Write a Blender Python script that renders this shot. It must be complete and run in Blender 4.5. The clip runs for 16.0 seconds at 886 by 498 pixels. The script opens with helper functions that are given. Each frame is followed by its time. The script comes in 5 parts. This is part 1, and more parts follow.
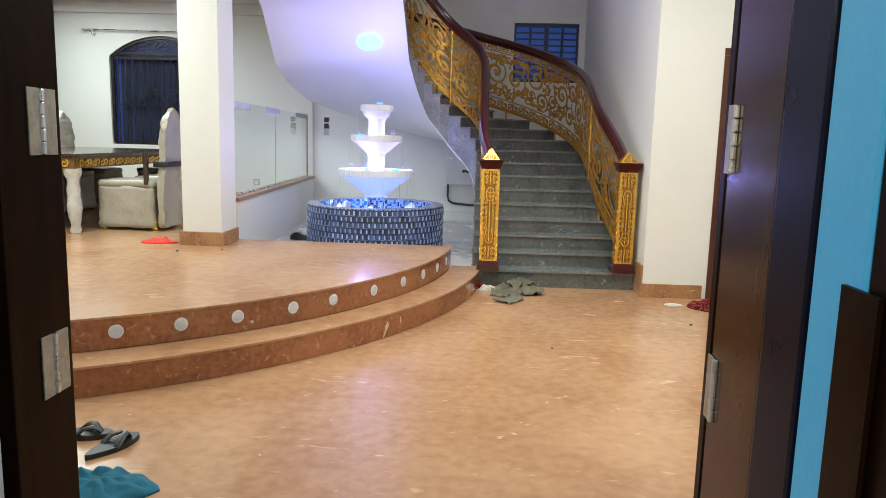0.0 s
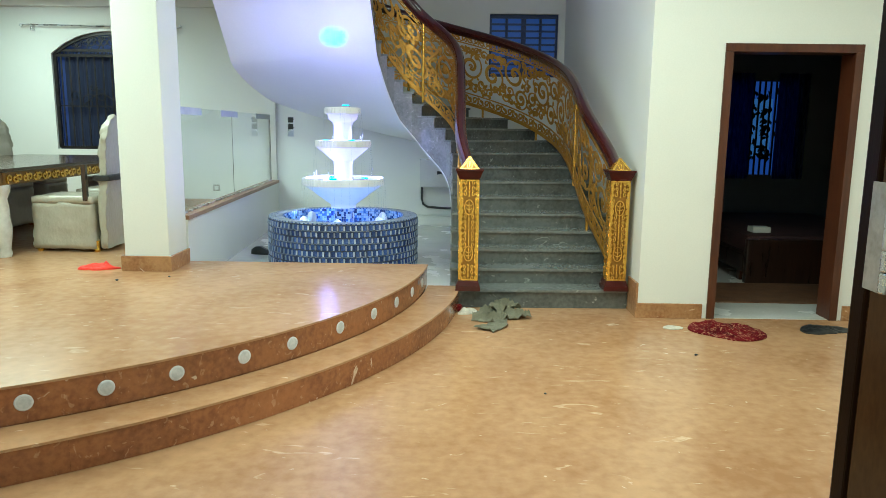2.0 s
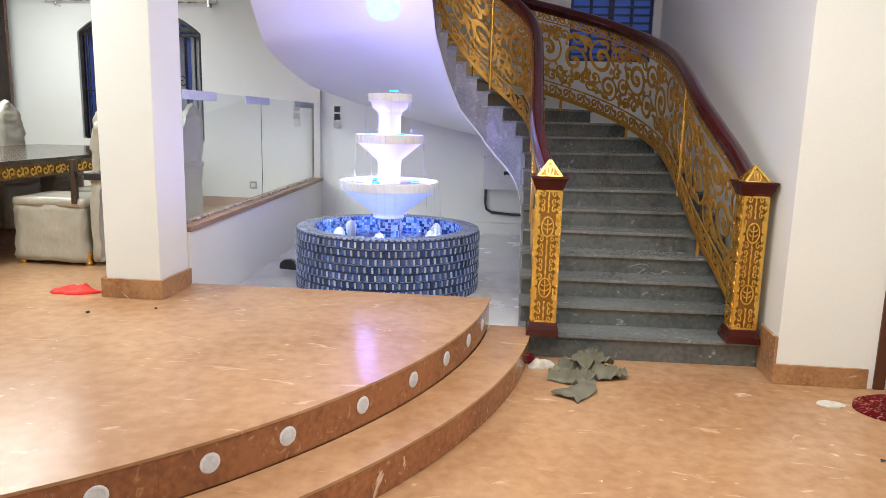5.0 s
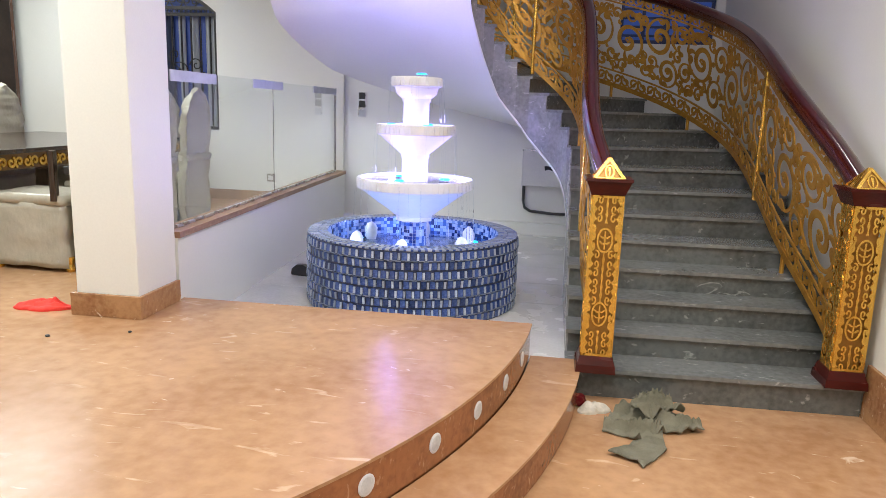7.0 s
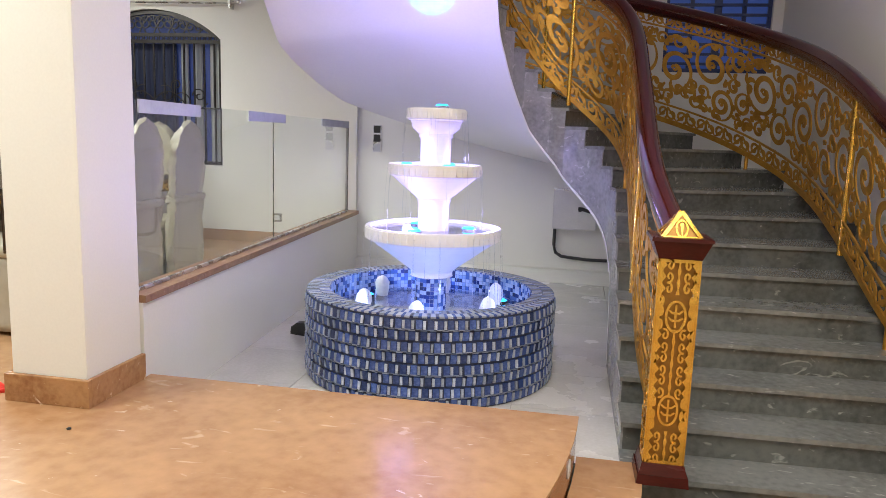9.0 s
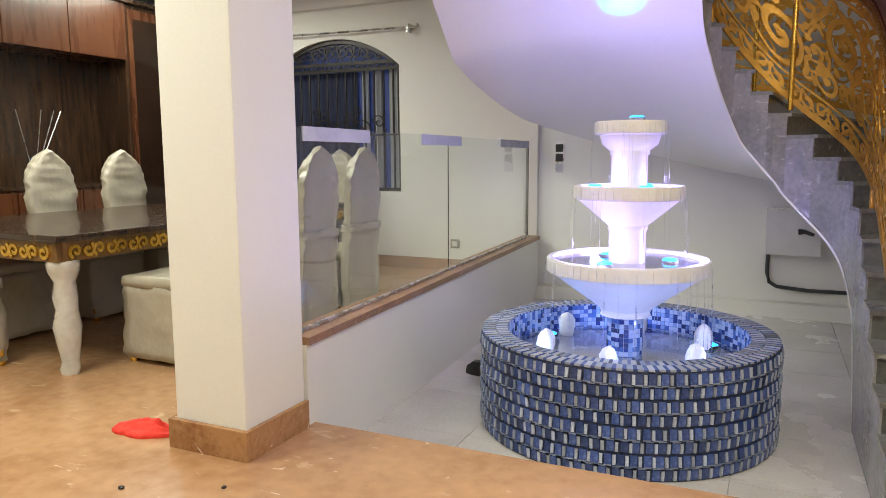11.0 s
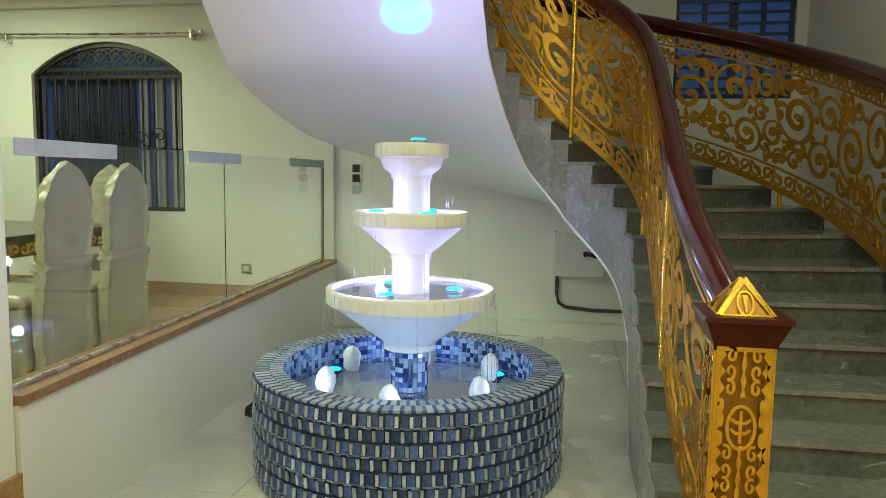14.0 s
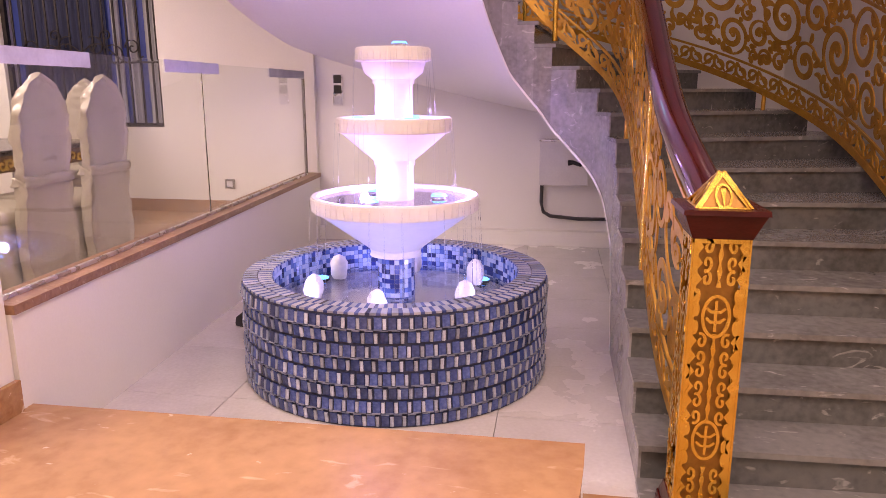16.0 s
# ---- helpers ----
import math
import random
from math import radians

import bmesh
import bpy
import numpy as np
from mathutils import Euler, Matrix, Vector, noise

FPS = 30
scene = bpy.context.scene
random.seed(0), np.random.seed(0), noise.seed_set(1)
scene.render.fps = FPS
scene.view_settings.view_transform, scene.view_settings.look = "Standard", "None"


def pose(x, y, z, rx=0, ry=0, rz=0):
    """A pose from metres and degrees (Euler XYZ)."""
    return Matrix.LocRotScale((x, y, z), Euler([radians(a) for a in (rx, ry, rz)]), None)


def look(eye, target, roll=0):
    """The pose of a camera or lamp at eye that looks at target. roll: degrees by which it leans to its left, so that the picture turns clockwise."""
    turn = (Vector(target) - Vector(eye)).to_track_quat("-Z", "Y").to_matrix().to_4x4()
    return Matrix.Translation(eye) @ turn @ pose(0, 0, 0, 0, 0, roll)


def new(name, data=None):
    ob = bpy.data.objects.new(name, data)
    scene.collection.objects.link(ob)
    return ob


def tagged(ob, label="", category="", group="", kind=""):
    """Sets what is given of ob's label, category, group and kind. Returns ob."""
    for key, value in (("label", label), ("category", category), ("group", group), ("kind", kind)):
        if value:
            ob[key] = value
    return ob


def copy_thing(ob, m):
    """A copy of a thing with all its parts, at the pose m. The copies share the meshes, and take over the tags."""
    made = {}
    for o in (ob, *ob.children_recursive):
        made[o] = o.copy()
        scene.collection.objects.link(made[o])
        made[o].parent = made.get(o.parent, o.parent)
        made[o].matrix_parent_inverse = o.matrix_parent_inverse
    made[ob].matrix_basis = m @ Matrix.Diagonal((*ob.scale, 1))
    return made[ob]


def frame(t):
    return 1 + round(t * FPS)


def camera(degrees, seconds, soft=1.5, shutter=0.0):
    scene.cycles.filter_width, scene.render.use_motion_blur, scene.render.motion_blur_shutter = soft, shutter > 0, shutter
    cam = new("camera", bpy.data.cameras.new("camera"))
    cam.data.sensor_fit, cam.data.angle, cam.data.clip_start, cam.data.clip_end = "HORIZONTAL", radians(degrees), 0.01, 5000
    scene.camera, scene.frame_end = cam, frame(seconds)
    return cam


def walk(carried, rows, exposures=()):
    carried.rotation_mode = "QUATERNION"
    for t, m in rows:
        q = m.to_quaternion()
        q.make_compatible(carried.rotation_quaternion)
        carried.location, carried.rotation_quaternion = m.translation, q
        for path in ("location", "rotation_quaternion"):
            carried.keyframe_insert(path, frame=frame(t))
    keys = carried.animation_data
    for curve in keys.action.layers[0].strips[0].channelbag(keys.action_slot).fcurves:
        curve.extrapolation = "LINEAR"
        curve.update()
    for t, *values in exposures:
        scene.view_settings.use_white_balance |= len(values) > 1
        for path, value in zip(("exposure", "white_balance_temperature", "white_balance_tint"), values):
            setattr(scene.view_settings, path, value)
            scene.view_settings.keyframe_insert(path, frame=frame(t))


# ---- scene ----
import itertools

cam = camera(63.6, 16.0, soft=0.7)
PATH = [
    (0, (0.441, -0.207, 1.318), (0.347, 1.767, 1.016), 1.5),
    (0.5, (0.457, -0.073, 1.372), (0.346, 1.893, 1.021), 0.6),
    (1, (0.436, 0.119, 1.39), (0.324, 2.086, 1.045), 0.9),
    (1.5, (0.416, 0.275, 1.456), (0.404, 2.247, 1.12), 0.2),
    (2, (0.408, 0.442, 1.475), (0.384, 2.414, 1.142), 0.7),
    (2.5, (0.446, 0.665, 1.488), (0.325, 2.637, 1.177), 1.3),
    (3, (0.459, 0.813, 1.472), (0.269, 2.773, 1.122), 1.1),
    (3.5, (0.424, 1.052, 1.488), (0.229, 3.019, 1.181), 0.6),
    (4, (0.387, 1.266, 1.473), (0.236, 3.229, 1.124), 0.8),
    (4.2, (0.378, 1.383, 1.473), (0.218, 3.344, 1.116), 1.0),
    (6.5, (0.283, 2.469, 1.476), (0.027, 4.421, 1.124), 1.6),
    (7, (0.258, 2.625, 1.47), (-0.026, 4.566, 1.081), 1.9),
    (7.5, (0.19, 2.863, 1.495), (-0.071, 4.82, 1.174), 1.2),
    (8, (0.13, 3.008, 1.49), (-0.11, 4.965, 1.15), 1.0),
    (8.5, (0.133, 3.232, 1.497), (-0.144, 5.185, 1.162), 1.4),
    (9, (0.121, 3.388, 1.497), (-0.223, 5.334, 1.191), 2.0),
    (9.5, (0.082, 3.483, 1.508), (-0.382, 5.412, 1.25), 1.6),
    (10, (-0.032, 3.661, 1.489), (-0.686, 5.535, 1.244), 0.1),
    (10.2, (-0.042, 3.717, 1.503), (-0.751, 5.572, 1.268), -0.3),
    (12.3, (0.019, 4.139, 1.49), (-0.868, 5.902, 1.167), 0.1),
    (12.5, (0.001, 4.213, 1.496), (-0.818, 6.006, 1.159), -0.0),
    (13, (-0.003, 4.267, 1.504), (-0.622, 6.149, 1.235), 0.9),
    (13.5, (0.021, 4.257, 1.52), (-0.413, 6.199, 1.314), 1.2),
    (14, (0.067, 4.194, 1.521), (-0.278, 6.153, 1.314), 0.9),
    (14.5, (0.097, 4.136, 1.517), (-0.161, 6.101, 1.25), 0.5),
    (15, (0.108, 4.109, 1.51), (-0.161, 6.065, 1.196), -0.3),
    (15.5, (0.101, 4.108, 1.491), (-0.188, 6.051, 1.114), 0.5),
    (16, (0.079, 4.169, 1.475), (-0.22, 6.098, 1.039), 0.0),
]
EXPOSURES = [(0, 0.0, 6100, 0), (0.5, 0.0, 5750, -14), (1, -0.02, 5800, -22), (2, 0.02, 5850, -23), (2.6, 0.05, 5700, -10), (3.2, 0.06, 6150, 6), (7, 0.06, 6350, 7), (8.5, 0.0, 6900, 9), (10, -0.15, 6800, 2), (12.3, -0.26, 8700, 10), (13.4, -0.32, 9300, 15), (14.0, -0.38, 9200, -30), (14.5, -0.38, 13500, -36), (15.0, -0.36, 14500, -34), (15.5, -0.22, 7200, -14), (16, 0.04, 8600, 48)]
walk(cam, [(t, look(eye, target, roll)) for t, eye, target, roll in PATH], EXPOSURES)

# ---- world and lights ----
world = bpy.data.worlds.new("world")
scene.world = world
world.use_nodes = True
wn = world.node_tree
sky = wn.nodes.new("ShaderNodeTexSky")
sky.sky_type, sky.sun_disc = "NISHITA", False
sky.sun_elevation, sky.sun_rotation = radians(22), radians(200)
wn.links.new(sky.outputs[0], wn.nodes["Background"].inputs[0])
wn.nodes["Background"].inputs[1].default_value = 0.15


def lamp(name, kind, loc, power, color, size=0.3, target=None, spread=None):
    d = bpy.data.lights.new(name, kind)
    d.energy, d.color = power, color
    if kind == "AREA":
        d.shape, d.size = "DISK", size
    else:
        d.shadow_soft_size = size
    if spread:
        d.spot_size, d.spot_blend = radians(spread), 0.8
    ob = new(name, d)
    ob.matrix_world = look(loc, target or (loc[0], loc[1] + 1e-4, loc[2] - 1))
    return ob


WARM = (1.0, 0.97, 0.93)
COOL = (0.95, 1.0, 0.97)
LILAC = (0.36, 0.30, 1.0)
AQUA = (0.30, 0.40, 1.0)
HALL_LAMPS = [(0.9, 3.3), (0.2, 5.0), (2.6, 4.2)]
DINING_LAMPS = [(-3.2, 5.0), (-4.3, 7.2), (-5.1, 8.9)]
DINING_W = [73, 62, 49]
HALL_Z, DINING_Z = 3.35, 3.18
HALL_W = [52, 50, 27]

# ---- materials ----

def nodes_of(name):
    m = bpy.data.materials.new(name)
    m.use_nodes = True
    t = m.node_tree
    return m, t, t.nodes, t.links, t.nodes["Principled BSDF"]


def ramp(n, stops):
    r = n.new("ShaderNodeValToRGB")
    e = r.color_ramp.elements
    while len(e) < len(stops):
        e.new(0.5)
    for el, (p, c) in zip(e, stops):
        el.position, el.color = p, (*c, 1)
    return r


def surface(name, c1, c2, rough=0.5, scale=6.0, metal=0.0, bump=0.1, fine=60.0, spec=0.5, coat=0.0, stretch=(1, 1, 1), rand=0.0, space="Object"):
    """Two-tone surface with mottling at two scales and a fine relief."""
    m, t, n, l, b = nodes_of(name)
    tc = n.new("ShaderNodeTexCoord")
    mp = n.new("ShaderNodeMapping")
    mp.inputs["Scale"].default_value = stretch
    l.new(tc.outputs[space], mp.inputs[0])
    big = n.new("ShaderNodeTexNoise")
    big.inputs["Scale"].default_value, big.inputs["Detail"].default_value = scale, 6
    sm = n.new("ShaderNodeTexNoise")
    sm.inputs["Scale"].default_value, sm.inputs["Detail"].default_value = fine, 4
    l.new(mp.outputs[0], big.inputs[0]), l.new(mp.outputs[0], sm.inputs[0])
    mx = n.new("ShaderNodeMix")
    mx.inputs[0].default_value = 0.3
    l.new(big.outputs[0], mx.inputs[2]), l.new(sm.outputs[0], mx.inputs[3])
    r = ramp(n, [(0.35, c1), (0.65, c2)])
    l.new(mx.outputs[0], r.inputs[0])
    col = r.outputs[0]
    if rand:
        oi = n.new("ShaderNodeObjectInfo")
        hs = n.new("ShaderNodeHueSaturation")
        mr = n.new("ShaderNodeMapRange")
        mr.inputs[3].default_value, mr.inputs[4].default_value = 1 - rand, 1 + rand
        l.new(oi.outputs["Random"], mr.inputs[0]), l.new(mr.outputs[0], hs.inputs["Value"]), l.new(col, hs.inputs["Color"])
        col = hs.outputs[0]
    l.new(col, b.inputs["Base Color"])
    rr = n.new("ShaderNodeMapRange")
    rr.inputs[3].default_value, rr.inputs[4].default_value = max(0.02, rough - 0.08), rough + 0.08
    l.new(big.outputs[0], rr.inputs[0]), l.new(rr.outputs[0], b.inputs["Roughness"])
    b.inputs["Metallic"].default_value = metal
    b.inputs["Specular IOR Level"].default_value = spec
    b.inputs["Coat Weight"].default_value = coat
    if bump:
        bp = n.new("ShaderNodeBump")
        bp.inputs["Strength"].default_value, bp.inputs["Distance"].default_value = bump, 0.004
        l.new(sm.outputs[0], bp.inputs["Height"]), l.new(bp.outputs[0], b.inputs["Normal"])
    return m


def marble(name, base, dark, vein, rough, scale=1.6, vein_at=0.62, rand=0.0, fleck=0.0, spec=0.5):
    """Polished stone: cloudy ground, darker patches and short pale veins."""
    m, t, n, l, b = nodes_of(name)
    tc = n.new("ShaderNodeTexCoord")
    cloud = n.new("ShaderNodeTexNoise")
    cloud.inputs["Scale"].default_value, cloud.inputs["Detail"].default_value, cloud.inputs["Distortion"].default_value = scale, 8, 0.8
    fine = n.new("ShaderNodeTexNoise")
    fine.inputs["Scale"].default_value, fine.inputs["Detail"].default_value = scale * 14, 8
    l.new(tc.outputs["Object"], cloud.inputs[0]), l.new(tc.outputs["Object"], fine.inputs[0])
    mx = n.new("ShaderNodeMix")
    mx.inputs[0].default_value = 0.42
    l.new(cloud.outputs[0], mx.inputs[2]), l.new(fine.outputs[0], mx.inputs[3])
    r = ramp(n, [(0.36, dark), (0.55, base), (0.72, tuple(min(1, c * 1.18) for c in base))])
    l.new(mx.outputs[0], r.inputs[0])
    mp = n.new("ShaderNodeMapping")
    mp.inputs["Rotation"].default_value = (0.3, 0.2, 0.5)
    mp.inputs["Scale"].default_value = (1.0, 3.2, 2.0)
    l.new(tc.outputs["Object"], mp.inputs[0])
    vn = n.new("ShaderNodeTexNoise")
    vn.inputs["Scale"].default_value, vn.inputs["Detail"].default_value, vn.inputs["Distortion"].default_value = scale * 3.4, 4, 1.6
    l.new(mp.outputs[0], vn.inputs[0])
    vr = ramp(n, [(vein_at, (0, 0, 0)), (vein_at + 0.06, (1, 1, 1))])
    l.new(vn.outputs[0], vr.inputs[0])
    mul = n.new("ShaderNodeMath")
    mul.operation = "MULTIPLY"
    l.new(vr.outputs[0], mul.inputs[0]), l.new(fine.outputs[0], mul.inputs[1])
    vm = n.new("ShaderNodeMix")
    vm.data_type = "RGBA"
    l.new(mul.outputs[0], vm.inputs[0]), l.new(r.outputs[0], vm.inputs[6])
    vm.inputs[7].default_value = (*vein, 1)
    col = vm.outputs[2]
    b.inputs["Specular IOR Level"].default_value = spec
    if fleck:
        for turn, size in ((0.9, 6.0), (-0.5, 10.0)):
            fm = n.new("ShaderNodeMapping")
            fm.inputs["Rotation"].default_value = (0, 0, turn)
            fm.inputs["Scale"].default_value = (1.0, 1.9, 1.0)
            l.new(tc.outputs["Object"], fm.inputs[0])
            fn = n.new("ShaderNodeTexNoise")
            fn.inputs["Scale"].default_value, fn.inputs["Detail"].default_value, fn.inputs["Distortion"].default_value = size, 6, 0.9
            l.new(fm.outputs[0], fn.inputs[0])
            fr = ramp(n, [(fleck, (0, 0, 0)), (fleck + 0.035, (0.85, 0.85, 0.85))])
            l.new(fn.outputs[0], fr.inputs[0])
            fx = n.new("ShaderNodeMix")
            fx.data_type = "RGBA"
            l.new(fr.outputs[0], fx.inputs[0]), l.new(col, fx.inputs[6])
            fx.inputs[7].default_value = (0.70, 0.54, 0.39, 1)
            col = fx.outputs[2]
    if rand:
        oi = n.new("ShaderNodeObjectInfo")
        hs = n.new("ShaderNodeHueSaturation")
        mr = n.new("ShaderNodeMapRange")
        mr.inputs[3].default_value, mr.inputs[4].default_value = 1 - rand, 1 + rand
        l.new(oi.outputs["Random"], mr.inputs[0]), l.new(mr.outputs[0], hs.inputs["Value"]), l.new(col, hs.inputs["Color"])
        col = hs.outputs[0]
    l.new(col, b.inputs["Base Color"])
    rr = n.new("ShaderNodeMapRange")
    rr.inputs[3].default_value, rr.inputs[4].default_value = rough * 0.85, rough * 1.15
    l.new(cloud.outputs[0], rr.inputs[0]), l.new(rr.outputs[0], b.inputs["Roughness"])
    bp = n.new("ShaderNodeBump")
    bp.inputs["Strength"].default_value, bp.inputs["Distance"].default_value = 0.04, 0.002
    l.new(cloud.outputs[0], bp.inputs["Height"]), l.new(bp.outputs[0], b.inputs["Normal"])
    return m


def glowing(name, color, strength):
    m, t, n, l, b = nodes_of(name)
    b.inputs["Base Color"].default_value = (*color, 1)
    b.inputs["Emission Color"].default_value = (*color, 1)
    b.inputs["Emission Strength"].default_value = strength
    return m


def clear(name, color=(1, 1, 1), rough=0.0, ior=1.45):
    m, t, n, l, b = nodes_of(name)
    b.inputs["Base Color"].default_value = (*color, 1)
    b.inputs["Roughness"].default_value = rough
    b.inputs["IOR"].default_value = ior
    b.inputs["Transmission Weight"].default_value = 1.0
    return m


FLOOR = marble("tan_marble", (0.475, 0.277, 0.148), (0.365, 0.190, 0.093), (0.70, 0.52, 0.35), 0.25, 1.1, 0.655, fleck=0.715, spec=0.32)
RISER = marble("tan_marble_riser", (0.33, 0.135, 0.058), (0.20, 0.075, 0.036), (0.52, 0.30, 0.17), 0.16, 2.4, 0.62, 0.10, fleck=0.70)
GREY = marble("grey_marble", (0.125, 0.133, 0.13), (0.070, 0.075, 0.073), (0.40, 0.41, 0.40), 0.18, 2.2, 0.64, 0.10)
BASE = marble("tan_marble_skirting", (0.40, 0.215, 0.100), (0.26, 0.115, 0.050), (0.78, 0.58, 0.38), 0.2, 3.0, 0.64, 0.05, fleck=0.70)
# Same stone as GREY; light on treads and nosings is put into this colour.
TREAD_LIT = marble("grey_marble_tread_lit", (0.20, 0.21, 0.205), (0.13, 0.137, 0.133), (0.46, 0.47, 0.46), 0.17, 2.2, 0.64, 0.08)
GREY_SIDE = marble("pale_grey_marble", (0.28, 0.285, 0.29), (0.18, 0.185, 0.19), (0.50, 0.50, 0.51), 0.22, 2.4, 0.62, 0.12)
WALL = surface("white_wall_paint", (0.74, 0.74, 0.70), (0.80, 0.80, 0.76), 0.55, 0.8, bump=0.06, fine=90)
SOFFIT = surface("white_soffit_paint", (0.78, 0.78, 0.78), (0.83, 0.83, 0.83), 0.35, 1.2, bump=0.03, fine=60)
WHITE_TILE = surface("white_floor_tile", (0.55, 0.54, 0.51), (0.70, 0.69, 0.67), 0.26, 2.2, bump=0.05, rand=0.04)
GROUT = surface("dark_grout", (0.34, 0.33, 0.31), (0.44, 0.43, 0.40), 0.8, 8)
REDWOOD = surface("polished_red_wood", (0.030, 0.0038, 0.0030), (0.060, 0.0075, 0.006), 0.13, 5, bump=0.05, stretch=(1, 1, 6), coat=0.6)
CAPWOOD = surface("maroon_stained_wood", (0.038, 0.0045, 0.0036), (0.068, 0.008, 0.006), 0.25, 6, bump=0.05, stretch=(1, 1, 4), spec=0.25)
DARKWOOD = surface("dark_brown_wood", (0.022, 0.011, 0.006), (0.055, 0.027, 0.014), 0.24, 4, bump=0.08, stretch=(6, 6, 0.6), coat=0.3)
# Near-black brown: the shadow at the entrance is put into the wood colour.
SHADED_WOOD = surface("shaded_brown_wood", (0.008, 0.0035, 0.0018), (0.018, 0.0075, 0.0035), 0.32, 4, bump=0.03, stretch=(6, 6, 0.6), spec=0.04)
VENEER = surface("glossy_brown_veneer", (0.026, 0.012, 0.005), (0.070, 0.031, 0.012), 0.16, 1.3, bump=0.02, stretch=(2, 2, 0.9), spec=0.12)
HINGE = surface("worn_hinge_steel", (0.30, 0.28, 0.23), (0.48, 0.46, 0.40), 0.42, 25, 0.4, 0.15, 120)
# Door edge: the blue sky reflected in it is painted as navy.
NAVY_EDGE = surface("navy_sky_reflection", (0.002, 0.004, 0.014), (0.005, 0.008, 0.024), 0.3, 6, bump=0.02, spec=0.06)
BROWNWOOD = surface("reddish_brown_wood", (0.055, 0.016, 0.008), (0.10, 0.033, 0.014), 0.32, 4, bump=0.08, stretch=(6, 6, 0.6))
CABWOOD = surface("orange_brown_cabinet_wood", (0.060, 0.019, 0.008), (0.11, 0.037, 0.014), 0.28, 3, bump=0.05, stretch=(5, 5, 0.6), coat=0.3)
GOLD = surface("gold_painted_metal", (0.42, 0.205, 0.030), (0.60, 0.33, 0.055), 0.36, 14, 0.65, 0.12, 90)
GOLD_BRIGHT = surface("bright_gold_metal", (0.62, 0.365, 0.058), (0.80, 0.50, 0.105), 0.25, 14, 0.8, 0.08, 90)
GOLD_DULL = surface("bronze_backing_sheet", (0.27, 0.135, 0.028), (0.41, 0.21, 0.048), 0.45, 9, 0.6, 0.12, 70)
BLACK_IRON = surface("black_iron", (0.014, 0.012, 0.012), (0.04, 0.035, 0.035), 0.33, 20, 0.4, 0.15)
STEEL = surface("brushed_steel", (0.55, 0.56, 0.58), (0.70, 0.71, 0.73), 0.28, 12, 0.9, 0.08, 120)
BRONZE = surface("dark_bronze_aluminium", (0.07, 0.055, 0.045), (0.12, 0.10, 0.085), 0.35, 20, 0.5, 0.08, 120)
LEDGE = marble("dusty_tan_marble", (0.30, 0.165, 0.095), (0.18, 0.085, 0.05), (0.50, 0.38, 0.28), 0.35, 3.5, 0.60)
SOCKET = surface("brown_grey_plastic", (0.16, 0.14, 0.11), (0.22, 0.19, 0.15), 0.5, 12)
FOUNTAIN = surface("cream_white_resin", (0.83, 0.825, 0.81), (0.89, 0.885, 0.87), 0.35, 9, bump=0.12, fine=50)
TILE_BLUE = surface("blue_glazed_tile", (0.028, 0.055, 0.20), (0.06, 0.10, 0.30), 0.2, 30, bump=0.1, rand=0.45)
TILE_PALE = surface("grey_blue_glazed_tile", (0.30, 0.35, 0.46), (0.50, 0.55, 0.66), 0.16, 45, bump=0.5, fine=110, rand=0.35)
TILE_NAVY = surface("navy_glazed_tile", (0.028, 0.058, 0.20), (0.090, 0.140, 0.36), 0.16, 45, bump=0.5, fine=110, rand=0.45)
PLASTIC = surface("cream_cloth_under_plastic", (0.38, 0.345, 0.27), (0.47, 0.43, 0.35), 0.36, 4, bump=1.0, fine=34, coat=0.25, stretch=(1, 1, 0.6))
WRAP = surface("white_plastic_wrap", (0.50, 0.48, 0.43), (0.64, 0.62, 0.57), 0.25, 12, bump=1.0, fine=30, coat=0.5)
BLACK = surface("black_plastic", (0.012, 0.012, 0.013), (0.025, 0.025, 0.027), 0.45, 12)
GREY_CABLE = surface("grey_cable", (0.03, 0.03, 0.033), (0.06, 0.06, 0.065), 0.5, 12)
PANEL_GREY = surface("grey_painted_steel", (0.60, 0.60, 0.60), (0.68, 0.68, 0.67), 0.4, 5)
REDCLOTH = surface("bright_red_cloth", (0.62, 0.02, 0.012), (0.80, 0.05, 0.03), 0.8, 20, bump=0.5)
MAROON = marble("maroon_patterned_rug", (0.13, 0.008, 0.012), (0.045, 0.003, 0.006), (0.60, 0.34, 0.20), 0.9, 7, 0.56, spec=0.06)
OLIVE = surface("olive_grey_cloth", (0.13, 0.12, 0.085), (0.22, 0.21, 0.155), 0.9, 9, bump=0.5, fine=200, spec=0.1)
TEAL = surface("teal_blue_cloth", (0.01, 0.10, 0.16), (0.02, 0.16, 0.24), 0.85, 12, bump=0.5, fine=200)
CURTAIN = surface("dark_blue_curtain", (0.010, 0.014, 0.040), (0.022, 0.032, 0.085), 0.8, 6, bump=0.2, stretch=(8, 8, 0.5))
LED = glowing("cyan_led", (0.02, 0.42, 1.0), 3.2)
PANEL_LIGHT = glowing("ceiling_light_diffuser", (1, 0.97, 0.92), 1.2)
GLASS = clear("clear_glass", (0.93, 0.97, 0.95))
WATER = clear("water", (0.92, 0.95, 1.0), 0.05, 1.33)
FOAM = surface("white_foam", (0.75, 0.78, 0.85), (0.9, 0.92, 0.96), 0.4, 40, bump=0.5)
DISC = surface("white_lens_disc", (0.62, 0.62, 0.64), (0.75, 0.75, 0.77), 0.4, 30)
PAPER = surface("soiled_white_paper", (0.50, 0.46, 0.38), (0.66, 0.61, 0.52), 0.8, 30, bump=0.5)
